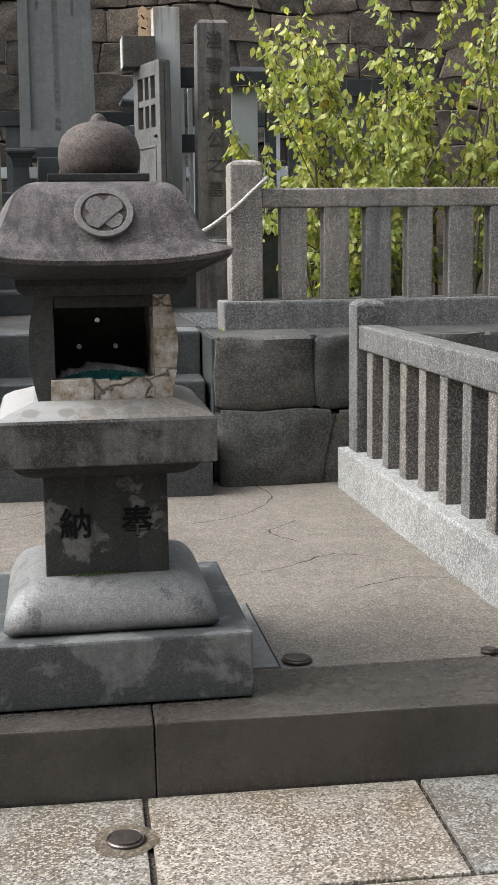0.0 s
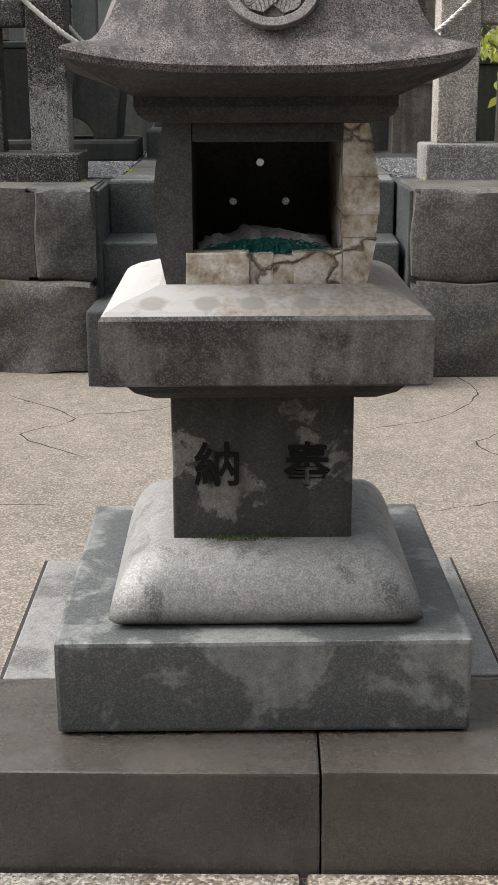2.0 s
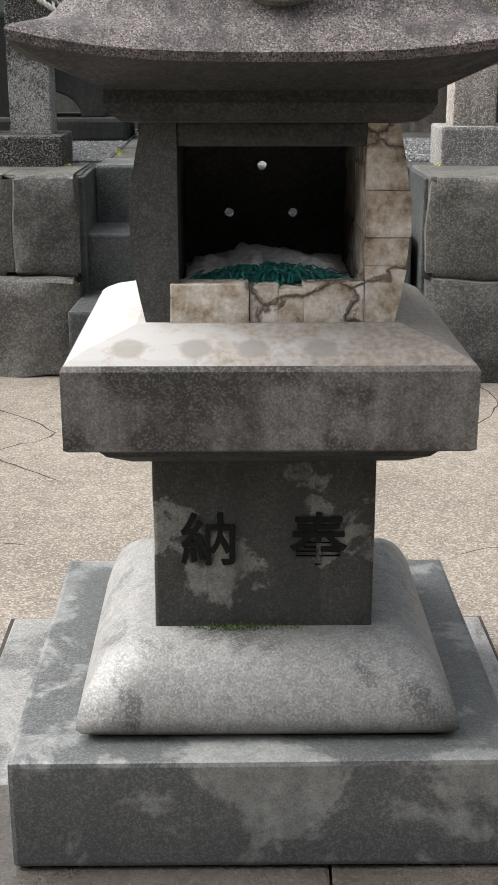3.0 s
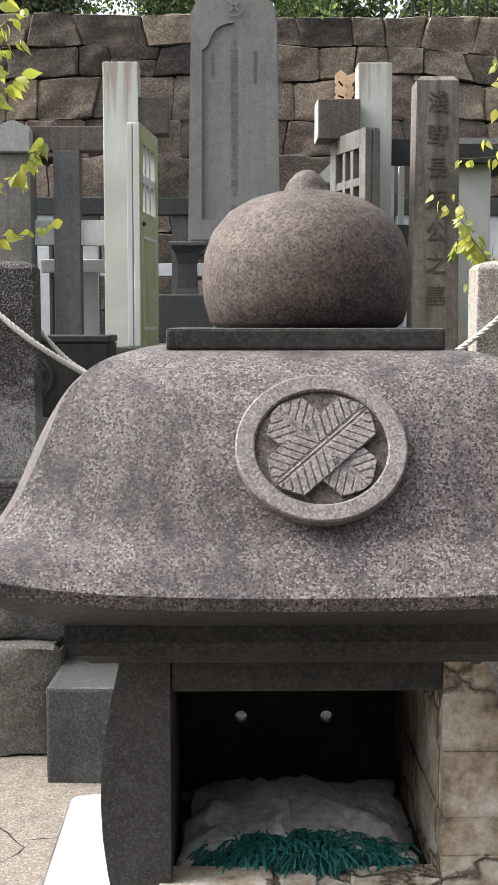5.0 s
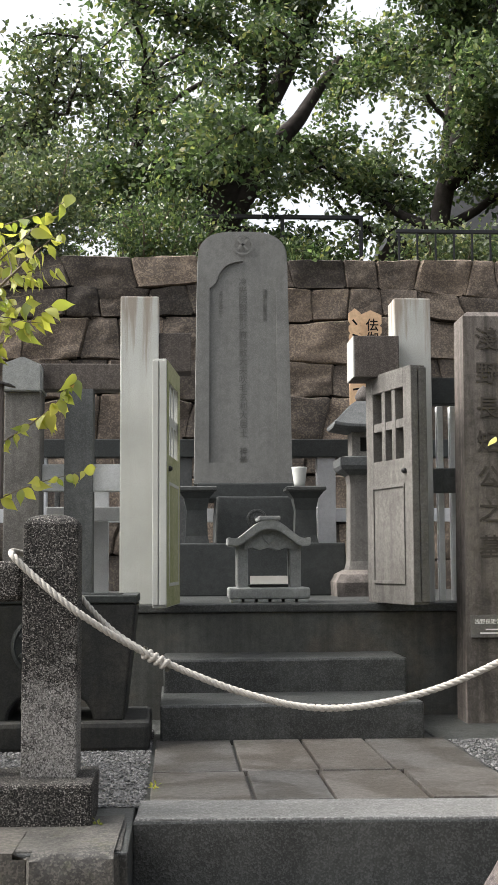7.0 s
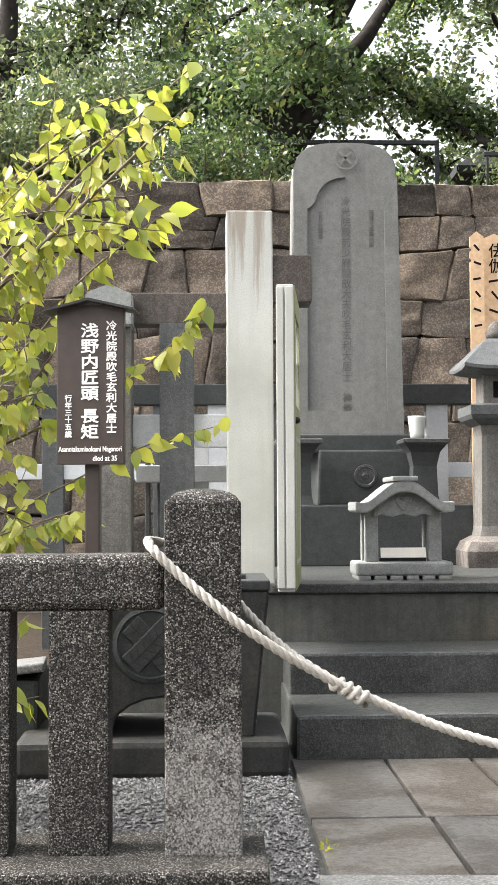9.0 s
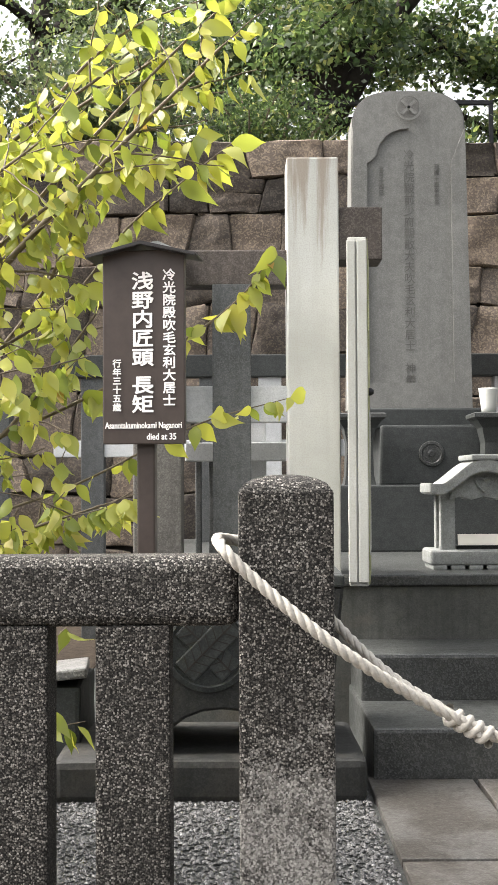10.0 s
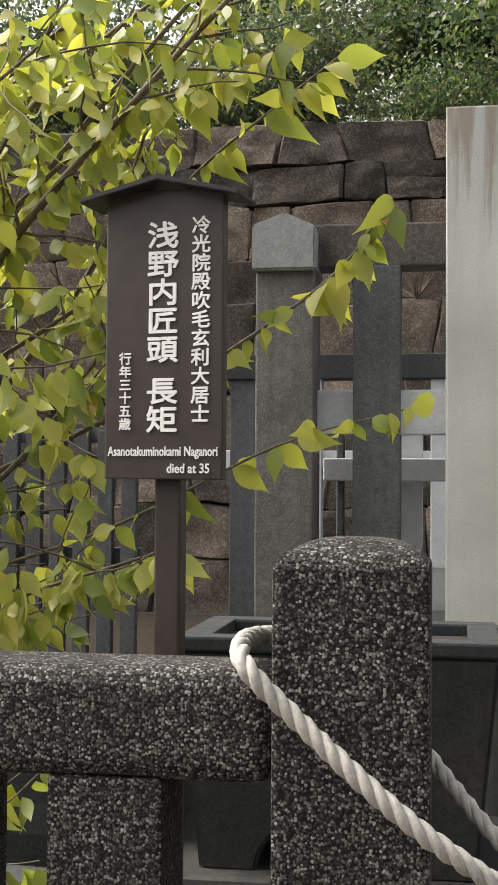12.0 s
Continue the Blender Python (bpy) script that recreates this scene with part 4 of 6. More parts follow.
for i in range(1500):
    x = rng.gauss(-0.004, 0.052)
    if abs(x) > 0.105:
        continue
    heap = max(0.0, 1 - (x / 0.11) ** 2)
    p = Vector((CX + x + 0.004, CY - 0.128 + rng.random() * 0.055, 1.001 + rng.random() * 0.017 * heap))
    d = Vector((rng.gauss(0, 0.45) + 1.5 * x, -0.55 - rng.random() * 0.35, -0.55 + rng.random() * 0.75)).normalized()
    ln = rng.uniform(0.014, 0.036)
    tube([p, p + d * ln * 0.5 + Vector((0, 0, 0.002)), p + d * ln - Vector((0, 0, 0.004))], 0.0011, 3, sticks)
tagged(part("incense_sticks", sticks, M_INCENSE), "burnt-down bundle of green incense sticks on the ash", "incense", kind="stuff")

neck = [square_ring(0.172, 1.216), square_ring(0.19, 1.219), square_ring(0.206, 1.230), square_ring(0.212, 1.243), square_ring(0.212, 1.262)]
part("neck", loft(neck), M_NEAR_BLACK, lantern)
roof_rings = [square_ring(0.205, 1.256, 0.0, 12), square_ring(0.25, 1.272, 0.008, 12), square_ring(0.303, 1.290, 0.023, 12), square_ring(0.313, 1.294, 0.025, 12), square_ring(0.315, 1.305, 0.026, 12), square_ring(0.312, 1.309, 0.026, 12),
              square_ring(0.302, 1.320, 0.018, 12)]
curve = smooth_line([(0.298, 0, 1.327), (0.278, 0, 1.345), (0.263, 0, 1.37), (0.248, 0, 1.405), (0.231, 0, 1.44), (0.213, 0, 1.467), (0.187, 0, 1.487), (0.158, 0, 1.4965), (0.12, 0, 1.4995)], 3)


def swell(z):
    """How far the dome's sides swell out in plan: nothing at the eaves and at the top."""
    return math.sin(math.pi * min(1.0, max(0.0, (z - 1.327) / 0.1725)) ** 0.8)


roof_rings += [square_ring(p.x - 0.017 * swell(p.z), p.z, max(0.0, 0.012 * (1.345 - p.z) / 0.018), 12, bow=-0.027 * swell(p.z)) for p in curve]
part("soffit", loft(roof_rings[:4] + [square_ring(0.309, 1.299, 0.025, 12)], True, True), M_NEAR_BLACK, lantern, "near-black underside of the eaves")
rf = loft(roof_rings[3:], False, True)
roof_ob = part("roof", rf, M_ROOF, lantern, "speckled granite domed roof with upturned eaves")
roof_ob.data.shade_smooth()
roof_ob.data.set_sharp_from_angle(angle=radians(30))
part("cap", box(-0.125, 0.13, -0.148, 0.11, 1.498, 1.518, 0.003), M_NEAR_BLACK, lantern)
prof = [(0.091, 1.517), (0.099, 1.524), (0.105, 1.545), (0.107, 1.568), (0.1045, 1.592), (0.096, 1.615), (0.08, 1.634), (0.057, 1.6475), (0.034, 1.654), (0.0235, 1.6555), (0.0222, 1.66), (0.018, 1.6665), (0.012, 1.673), (0.005, 1.677), (0.001, 1.6775)]
part("finial", loft([circle(r, z, 40, 0.012, 0) for r, z in prof]), M_BULB, lantern, "brown speckled onion-shaped finial", smooth=True)

# round crest with crossed feathers, lying on the roof's front slope
crest = bmesh.new()
n = 56
ring_prof = [(0.072, -0.01), (0.072, 0.003), (0.0705, 0.0045), (0.057, 0.0045), (0.0555, 0.003), (0.0555, -0.01)]
rows = [[crest.verts.new((r * math.cos(2 * math.pi * k / n), -d, r * 0.92 * math.sin(2 * math.pi * k / n))) for r, d in ring_prof] for k in range(n)]
for k in range(n):
    a, b = rows[k], rows[(k + 1) % n]
    for i in range(len(ring_prof) - 1):
        crest.faces.new((a[i], a[i + 1], b[i + 1], b[i]))
bmesh.ops.recalc_face_normals(crest, faces=crest.faces[:])
slope = pose(0.009, -0.2535, 1.419, -28.0, 0, 0)
crest_ob = part("crest_ring", moved(crest, slope), M_WORN, roof_ob, "raised round crest ring, worn pale")

part("crest_floor", moved(loft([circle(0.0562, -0.012, 40, squash=0.92), circle(0.0562, 0.0005, 40, squash=0.92)]), slope @ pose(0, 0, 0, 90, 0, 0)), M_BULB, roof_ob, "darker sunk ground of the crest")


def feather(angle, lift):
    """A broad stylised feather across the crest: one plate with a quill and slanting cuts."""
    bm = bmesh.new()
    nu, nv, hw, hl = 40, 140, 0.0235, 0.0545
    rows = []
    for j in range(nv + 1):
        v = -1 + 2 * j / nv
        row = []
        for i in range(nu + 1):
            u = -1 + 2 * i / nu
            w = hw * (1 - 0.55 * max(0.0, abs(v) - 0.86) / 0.14)
            z = hl * v - 0.004 * math.copysign(u * u, v)
            run = (z * math.copysign(1, v) - 0.55 * abs(u) * hw) / 0.0078
            cut = abs(run - round(run)) < 0.09 or abs(abs(u) - 0.08) < 0.04
            rim = i in (0, nu) or j in (0, nv)
            row.append(bm.verts.new((u * w, 0.009 if rim else -lift + (0.0009 if cut else 0.0), z)))
        rows.append(row)
    for p, q in zip(rows, rows[1:]):
        for i in range(nu):
            bm.faces.new((p[i], p[i + 1], q[i + 1], q[i]))
    return moved(bm, pose(0, 0, 0, 0, angle, 0) @ Matrix.Diagonal((1.0, 1, 0.95, 1)))


for a, h in ((48, 0.0062), (-48, 0.0042)):
    part("feather", moved(feather(a, h), slope), M_WORN, roof_ob, "crossed feather in relief")

# ---- the grave: deck, stele and gate ----
grave_steps = structure(thing("grave_steps", "dark stone steps below the grave deck", "steps"), "", "steps")
part("tread", box(-0.215, 0.85, 7.605, 8.4, 0.8, 1.03, 0.012, cuts=3, rough=0.004), M_STEP, grave_steps)
part("tread", box(-0.205, 0.865, 8.055, 8.45, 0.8, 1.176, 0.012, cuts=3, rough=0.004), M_STEP, grave_steps)
deck = structure(thing("deck", "dark stone deck carrying the grave and its gate", "deck"), "", "deck")
part("riser", box(-0.95, 2.6, 8.43, 11.2, 0.8, 1.362, 0.006), M_RISER, deck)
part("edge_slab", box(-0.96, 2.6, 8.41, 11.2, 1.362, 1.40, 0.006), M_STEP, deck)


def gate_post(x0, x1, label):
    g = thing("gate_post", label, "gate post", ((x0 + x1) / 2, 8.46, 0), group="gate posts")
    h = (x1 - x0) / 2
    part("column", box(-h, h, 0, 2 * h, 1.398, 2.868, 0.006), M_GATE, g)
    return g


gl = gate_post(-0.417, -0.234, "tall pale weathered square stone gate post with brown streaks")
gr = gate_post(0.905, 1.082, "tall pale weathered square stone gate post with brown streaks")
part("lintel_stub", box(0.09, 0.246, 0.012, 0.165, 2.505, 2.693, 0.005), M_BEAM, gl, "brown-streaked stub of the lintel")
part("lintel_stub", box(-0.30, -0.086, -0.10, 0.12, 2.465, 2.665, 0.005), M_BEAM, gr, "brown-streaked stub of the lintel, its left end coloured as sky-lit")
# thin pale plate puts the sky's light on the stub's left end into colour
part("stub_end", box(-0.306, -0.2995, -0.098, 0.118, 2.467, 2.663, 0.002), M_GATE, gr, "thin pale plate for the sky-lit end of the lintel stub")
part("rail", box(-0.50, -0.09, 0.03, 0.15, 2.42, 2.545, 0.006), M_BEAM, gl, "brown-streaked wing rail")
part("end_post", box(-0.632, -0.465, -0.03, 0.17, 1.398, 2.405, 0.006), M_DOOR, gl, "weathered grey wing end post")
part("end_cap", sweep([(-0.64, 2.40), (-0.458, 2.40), (-0.458, 2.525), (-0.548, 2.565), (-0.64, 2.53)], -0.06, 0.19, 0.006), M_STAND, gl, "pale grey pointed cap of the end post")


wing = thing("inner_fence", "grey stone wing fence beside the gate with pale middle rail", "fence", group="inner fences")
part("post", box(-0.682, -0.546, 8.49, 8.62, 1.398, 2.425, 0.005), M_FENCE, wing)
part("middle_rail", box(-0.79, -0.41, 8.53, 8.60, 1.935, 2.065, 0.005), M_FENCE_LIGHT, wing, "pale middle rail")
part("lower_rail", box(-0.79, -0.41, 8.73, 8.79, 1.80, 1.87, 0.004), M_FENCE_LIGHT, wing)
for x in (-0.572, -0.755, -0.705):
    part("slat", box(x, x + (0.085 if x > -0.6 else 0.022), 8.80, 8.86, 1.398, 1.99, 0.004), M_FENCE_LIGHT if x > -0.6 else M_FENCE, wing)

wing_r = thing("inner_fence", "grey stone wing fence beside the gate with dark capped post", "fence", group="inner fences")
part("post", box(1.43, 1.612, 8.5, 8.66, 0.88, 2.36, 0.005), M_FENCE_LIGHT, wing_r)
part("cap", loft([[(1.395, 8.42, 2.355), (1.68, 8.42, 2.355), (1.68, 8.72, 2.355), (1.395, 8.72, 2.355)], [(1.395, 8.42, 2.45), (1.68, 8.42, 2.45), (1.68, 8.72, 2.45), (1.395, 8.72, 2.45)], [(1.43, 8.46, 2.485), (1.645, 8.46, 2.485), (1.645, 8.68, 2.485), (1.43, 8.68, 2.485)]]), M_DARK, wing_r, "dark cap stone")
part("rail", box(1.07, 1.44, 8.53, 8.63, 2.36, 2.49, 0.005), M_DARK, wing_r)
part("middle_rail", box(1.07, 1.44, 8.6, 8.67, 1.93, 2.05, 0.005), M_FENCE, wing_r)
for x in (1.1, 1.155, 1.22, 1.35):
    part("slat", box(x, x + 0.03, 8.7, 8.75, 1.398, 2.37, 0.003), M_FENCE_LIGHT, wing_r)
part("rail", box(1.6, 2.6, 8.53, 8.63, 2.30, 2.42, 0.005), M_DARK, wing_r)
for i in range(6):
    part("slat", box(1.68 + i * 0.16, 1.75 + i * 0.16, 8.55, 8.61, 0.88, 2.31, 0.004), M_FENCE, wing_r)


def door_leaf(name_label, hinge, free, thick, material, mirror, face=None):
    """A stone door leaf with a lattice of six openings above and a sunk panel below, standing open."""
    hx, hy = hinge
    fx, fy = free
    ln = math.hypot(fx - hx, fy - hy)
    ang = math.degrees(math.atan2(fy - hy, fx - hx))
    d = thing("stone_door", name_label, "door", (hx, hy, 1.402), ang, group="gate doors")
    H = 1.075
    z_lat0, z_lat1 = 0.66, 0.985
    t0, t1 = -thick / 2, thick / 2
    st = 0.075
    bm = join(box(0, st, t0, t1, 0, H, 0.004), box(ln - st, ln, t0, t1, 0, H, 0.004), box(st, ln - st, t0, t1, z_lat1, H, 0.003), box(st, ln - st, t0, t1, 0, z_lat0, 0.003))
    part("frame", bm, material, d)
    for a, b in ((t0 - 0.002, t0 + thick * 0.42), (t0 + thick * 0.5, t1 + 0.002)):
        part("edge_strip", box(ln - 0.004, ln + 0.008, a, b, 0.012, H - 0.01, 0.003), material, d)
    if face:
        s = -1 if mirror else 1
        f = t1 if s > 0 else t0
        for a, b, c, e in ((0.004, ln - 0.01, 0.004, z_lat0), (0.004, ln - 0.01, z_lat1, H - 0.004), (0.004, st, z_lat0, z_lat1), (ln - st, ln - 0.01, z_lat0, z_lat1)):
            part("face_panel", box(a, b, min(f, f + s * 0.004), max(f, f + s * 0.004), c, e, 0.001), face, d, "algae-green face")
    inner = ln - 2 * st
    w = inner / 3
    for k in (1, 2):
        part("lattice_bar", box(st + w * k - 0.018, st + w * k + 0.018, t0 + 0.004, t1 - 0.004, z_lat0, z_lat1, 0.002), material, d)
    part("lattice_bar", box(st, ln - st, t0 + 0.006, t1 - 0.006, (z_lat0 + z_lat1) / 2 - 0.02, (z_lat0 + z_lat1) / 2 + 0.02, 0.002), material, d)
    s = -1 if mirror else 1
    f = t1 if s > 0 else t0
    for a, b, c, e in ((0.07, ln - 0.07, 0.09, 0.105), (0.07, ln - 0.07, 0.53, 0.545), (0.07, 0.08, 0.105, 0.53), (ln - 0.08, ln - 0.07, 0.105, 0.53)):
        part("panel_moulding", box(a, b, min(f, f + s * 0.006), max(f, f + s * 0.006), c, e, 0.002), material, d)
    part("latch", loft([circle(0.012, 0, 12), circle(0.012, 0.012, 12), circle(0.006, 0.02, 12)]), M_IRON, d, "small iron latch").matrix_basis = pose(ln - 0.06, f, 0.60, -90 * s, 0, 0)
    return d


door_leaf("pale stone door leaf greened with algae, standing open", (-0.165, 8.43), (-0.222, 7.915), 0.058, M_GATE, False, M_DOOR_MOSS)
door_leaf("grey stone door leaf with lattice openings, standing open", (0.80, 8.50), (0.935, 8.06), 0.075, M_DOOR, True)

# stele on its pedestals
stele = thing("gravestone", "tall grey grave stele with arched head, sunk panel and round crest", "gravestone", (0.272, 10.35, 0))


def stele_outline(hw, z0, z1, shoulder, dx=0.0):
    pts = [(-hw - 0.012, z0), (hw + 0.012, z0), (hw - 0.012, z1 - shoulder)]
    for i in range(1, 16):
        a = i / 16 * math.pi
        c = math.cos(a)
        pts.append((math.copysign(abs(c) ** 0.62, c) * (hw - 0.012), z1 - shoulder + math.sin(a) ** 0.8 * shoulder))
    pts.append((-hw + 0.012, z1 - shoulder))
    return pts


body = sweep(stele_outline(0.299, 2.078, 3.705, 0.19), 0.02, 0.26, 0.008)
stele_ob = part("body", body, M_STELE, stele)
# raised border round the sunk panel
inner_o = [(-0.218, 2.215), (0.218, 2.215), (0.212, 3.33)]
for i in range(0, 7):
    a = radians(0 + i * 15)
    inner_o.append((0.212 - 0.055 * math.sin(a) * 1.0, 3.33 + 0.06 * (1 - math.cos(a)) + 0.02 * math.sin(a)))
for i in range(0, 9):
    a = radians(20 + i * 17.5)
    inner_o.append((0.15 * math.cos(a), 3.40 + 0.105 * math.sin(a)))
for i in range(6, -1, -1):
    a = radians(0 + i * 15)
    inner_o.append((-0.212 + 0.055 * math.sin(a) * 1.0, 3.33 + 0.06 * (1 - math.cos(a)) + 0.02 * math.sin(a)))
outer_o = stele_outline(0.296, 2.082, 3.70, 0.188)
border = bmesh.new()
eds = []
for loop in (inner_o, outer_o):
    vs = [border.verts.new((x, 0.0, z)) for x, z in loop]
    eds += [border.edges.new((vs[i], vs[(i + 1) % len(vs)])) for i in range(len(vs))]
bmesh.ops.triangle_fill(border, edges=eds, use_beauty=True)
ext = bmesh.ops.extrude_face_region(border, geom=border.faces[:])
for v in ext["geom"]:
    if isinstance(v, bmesh.types.BMVert):
        v.co.y = 0.022
bmesh.ops.recalc_face_normals(border, faces=border.faces[:])
part("raised_border", border, M_STELE, stele_ob)
for text, size, x, z in (("冷光院殿前少府朝散大夫吹毛玄利大居士 神儀", 0.056, 0.0, 2.80), ("元禄十四辛巳年", 0.03, 0.14, 3.22), ("三月十四日", 0.03, -0.14, 3.24)):
    for i, ch in enumerate(text):
        if ch != " ":
            part("carved_character", moved(writing(ch, size, 0.002), pose(x, 0.0185, z + ((len(text) - 1) / 2 - i) * size * 1.02)), M_CARVED, stele_ob)
ring = bmesh.new()
rows = [[ring.verts.new((r * math.cos(k * math.pi / 18), d, 3.612 + r * math.sin(k * math.pi / 18))) for r, d in ((0.066, 0.001), (0.066, -0.004), (0.056, -0.004), (0.056, 0.001))] for k in range(36)]
for k in range(36):
    for i in range(3):
        ring.faces.new((rows[k][i], rows[k][i + 1], rows[(k + 1) % 36][i + 1], rows[(k + 1) % 36][i]))
bmesh.ops.recalc_face_normals(ring, faces=ring.faces[:])
for a in (45, -45):
    join(ring, moved(box(-0.05, 0.05, -0.004, 0.001, -0.008, 0.008, 0.001), pose(0, 0, 3.612) @ pose(0, 0, 0, 0, a, 0)))
part("crest", ring, M_STELE, stele_ob)

pedestal = thing("pedestal", "stepped dark stone pedestal under the grave stele", "pedestal")
part("upper_block", join(box(0.085, 0.59, 10.15, 10.75, 1.70, 1.995, 0.012, top=-0.012, cuts=2, rough=0.003), box(-0.02, 0.63, 10.2, 10.75, 1.98, 2.08, 0.01)), M_DARK, pedestal)
part("lower_block", box(-0.30, 0.835, 9.8, 10.78, 1.398, 1.705, 0.01), M_DARK, pedestal)
part("emblem", loft([circle(0.062, 0, 28), circle(0.06, 0.006, 28), circle(0.048, 0.007, 28), circle(0.044, 0.003, 28), circle(0.02, 0.004, 28), circle(0.012, 0.007, 28)]), M_STEP, pedestal, "worn round emblem").matrix_basis = pose(0.34, 10.148, 1.855, 90, 0, 0)


def flower_stand(x, label):
    f = thing("flower_stand", label, "vase stand", (x, 9.97, 1.70), group="flower stands")
    part("pillar", loft([square_ring(0.075, 0.0), square_ring(0.065, 0.05), square_ring(0.06, 0.2), square_ring(0.075, 0.27), square_ring(0.105, 0.31)]), M_DARK, f)
    part("tray", loft([square_ring(0.105, 0.308), square_ring(0.118, 0.318), square_ring(0.118, 0.335), square_ring(0.11, 0.34)]), M_STEP, f)
    return f


flower_stand(-0.03, "dark stone flower stand with a flared top")
flower_stand(0.615, "dark stone flower stand with a flared top, a cup on it")
cup = thing("cup", "small white ceramic cup on the flower stand", "cup", (0.585, 9.97, 2.04))
part("body", loft([circle(0.032, 0.0, 24), circle(0.036, 0.03, 24), circle(0.046, 0.11, 24), circle(0.047, 0.118, 24), circle(0.042, 0.116, 24), circle(0.034, 0.03, 24)]), M_CUP, cup, smooth=True)

# roofed incense stand
inc = thing("incense_stand", "small pale stone incense stand with a curved gable roof", "incense stand", (0.303, 8.72, 1.398))
inc.matrix_world = inc.matrix_world @ Matrix.Diagonal((0.95, 1.04, 1.02, 1))
part("foot", box(-0.21, 0.21, -0.09, 0.13, 0.016, 0.072, 0.016, segments=3), M_STAND, inc)
for i in range(6):
    part("scallop", box(-0.2 + i * 0.069, -0.145 + i * 0.069, -0.088, 0.12, 0.0, 0.018, 0.006), M_STAND, inc)
for x in (-0.165, 0.108):
    for y in (-0.06, 0.055):
        part("leg", box(x, x + 0.057, y, y + 0.045, 0.07, 0.29, 0.006), M_STAND, inc)
up = []
low = []
for i in range(25):
    u = -1 + i / 12
    h = 0.398 - 0.052 * (1 - math.cos(math.pi * min(1, abs(u)))) + 0.018 * max(0, abs(u) - 0.75) * 4
    up.append((u * 0.212, h))
    low.append((u * 0.212, h - 0.05 + 0.012 * abs(u)))
part("roof", sweep(low + up[::-1], -0.12, 0.15, 0.004), M_STAND, inc, "curved gable roof")
gable = [(-0.13, 0.25), (-0.09, 0.262), (-0.05, 0.25), (0, 0.262), (0.05, 0.25), (0.09, 0.262), (0.13, 0.25), (0.12, 0.33), (0.05, 0.362), (0, 0.366), (-0.05, 0.362), (-0.12, 0.33)]
gab = part("gable_panel", sweep(gable, -0.075, 0.08, 0.003), M_STAND, inc)
sc = [Vector((0.032 * math.sin(u) ** 3, -0.079, 0.308 + 0.0019 * (13 * math.cos(u) - 5 * math.cos(2 * u) - 2 * math.cos(3 * u)))) for u in [k * math.pi / 20 for k in range(-20, 21)]]
part("scroll", tube(sc, 0.0045, 6), M_STAND, gab, "carved heart-shaped scroll")
part("ridge", box(-0.055, 0.055, -0.125, 0.155, 0.392, 0.412, 0.006), M_STAND, inc, "small ridge block")
part("tray", box(-0.10, 0.10, -0.04, 0.08, 0.072, 0.085, 0.002), M_DARK, inc)
card = thing("card", "white lettered card lying in the incense stand", "card", (0.303, 8.66, 1.488))
part("sheet", moved(box(-0.093, 0.093, 0, 0.003, 0, 0.042, 0.001), pose(0, 0, 0, -18, 0, 0)), M_PAPER, card)

# tall marker stone with its inscription and notice plate
marker = thing("marker_stone", "tall brown-stained square marker stone cut with characters", "marker stone", (1.262, 8.1, 0))
mk = part("pillar", loft([[(-0.122, 0, 0.878), (0.122, 0, 0.878), (0.122, 0.2, 0.878), (-0.122, 0.2, 0.878)], [(-0.104, 0.01, 2.712), (0.104, 0.01, 2.712), (0.104, 0.19, 2.712), (-0.104, 0.19, 2.712)], [(-0.08, 0.03, 2.735), (0.08, 0.03, 2.735), (0.08, 0.17, 2.735), (-0.08, 0.17, 2.735)]]), M_MARKER, marker)
for i, ch in enumerate("淺野長矩公之墓"):
    part("carved_character", moved(bolder(writing(ch, 0.108, 0.003, 0.003), 0.0008), pose(0.0, 0.004, 2.60 - i * 0.158)), M_GROOVE, mk)
plate = part("notice_plate", box(-0.10, 0.10, -0.012, 0.002, 1.255, 1.355, 0.002), M_DOOR, marker, "pale notice plate")
part("lettering", moved(writing("浅野長矩公之墓", 0.024, 0.001, 0.006), pose(0, -0.0125, 1.325)), M_LETTER, plate)
for i, w in enumerate((0.035, 0.06)):
    part("lettering", box(-w, w, -0.0135, -0.012, 1.288 - i * 0.016, 1.294 - i * 0.016, 0), M_LETTER, plate)

# basin with crest and arched foot
basin = thing("stone_basin", "dark stone basin with a crest, arched front and wide foot", "basin", (-0.637, 7.47, 0))
arch = [(-0.285, 0.985), (-0.17, 0.985)]
for i in range(0, 11):
    a = math.pi - i * math.pi / 10
    arch.append((0.165 * math.cos(a), 0.99 + 0.12 * math.sin(a)))
arch += [(0.17, 0.985), (0.285, 0.985), (0.333, 1.44), (-0.333, 1.44)]
bb = part("body", sweep(arch, 0.0, 0.41, 0.008), M_BASIN, basin)
rimo = join(box(-0.335, 0.335, -0.002, 0.06, 1.438, 1.47, 0.006), box(-0.335, 0.335, 0.35, 0.412, 1.438, 1.47, 0.006), box(-0.335, -0.27, 0.06, 0.35, 1.438, 1.47, 0.004), box(0.27, 0.335, 0.06, 0.35, 1.438, 1.47, 0.004))
part("rim", rimo, M_DARK, basin)
part("foot", box(-0.445, 0.385, -0.07, 0.48, 0.876, 0.99, 0.02, cuts=2, rough=0.004), M_BASIN, basin)
cr = loft([circle(0.118, 0, 36), circle(0.118, 0.008, 36), circle(0.104, 0.012, 36), circle(0.100, 0.006, 36), circle(0.02, 0.006, 36)])
cr_ob = part("crest", cr, M_DARK, bb)
cr_ob.matrix_basis = pose(-0.035, 0.002, 1.275, 90, 0, 0)
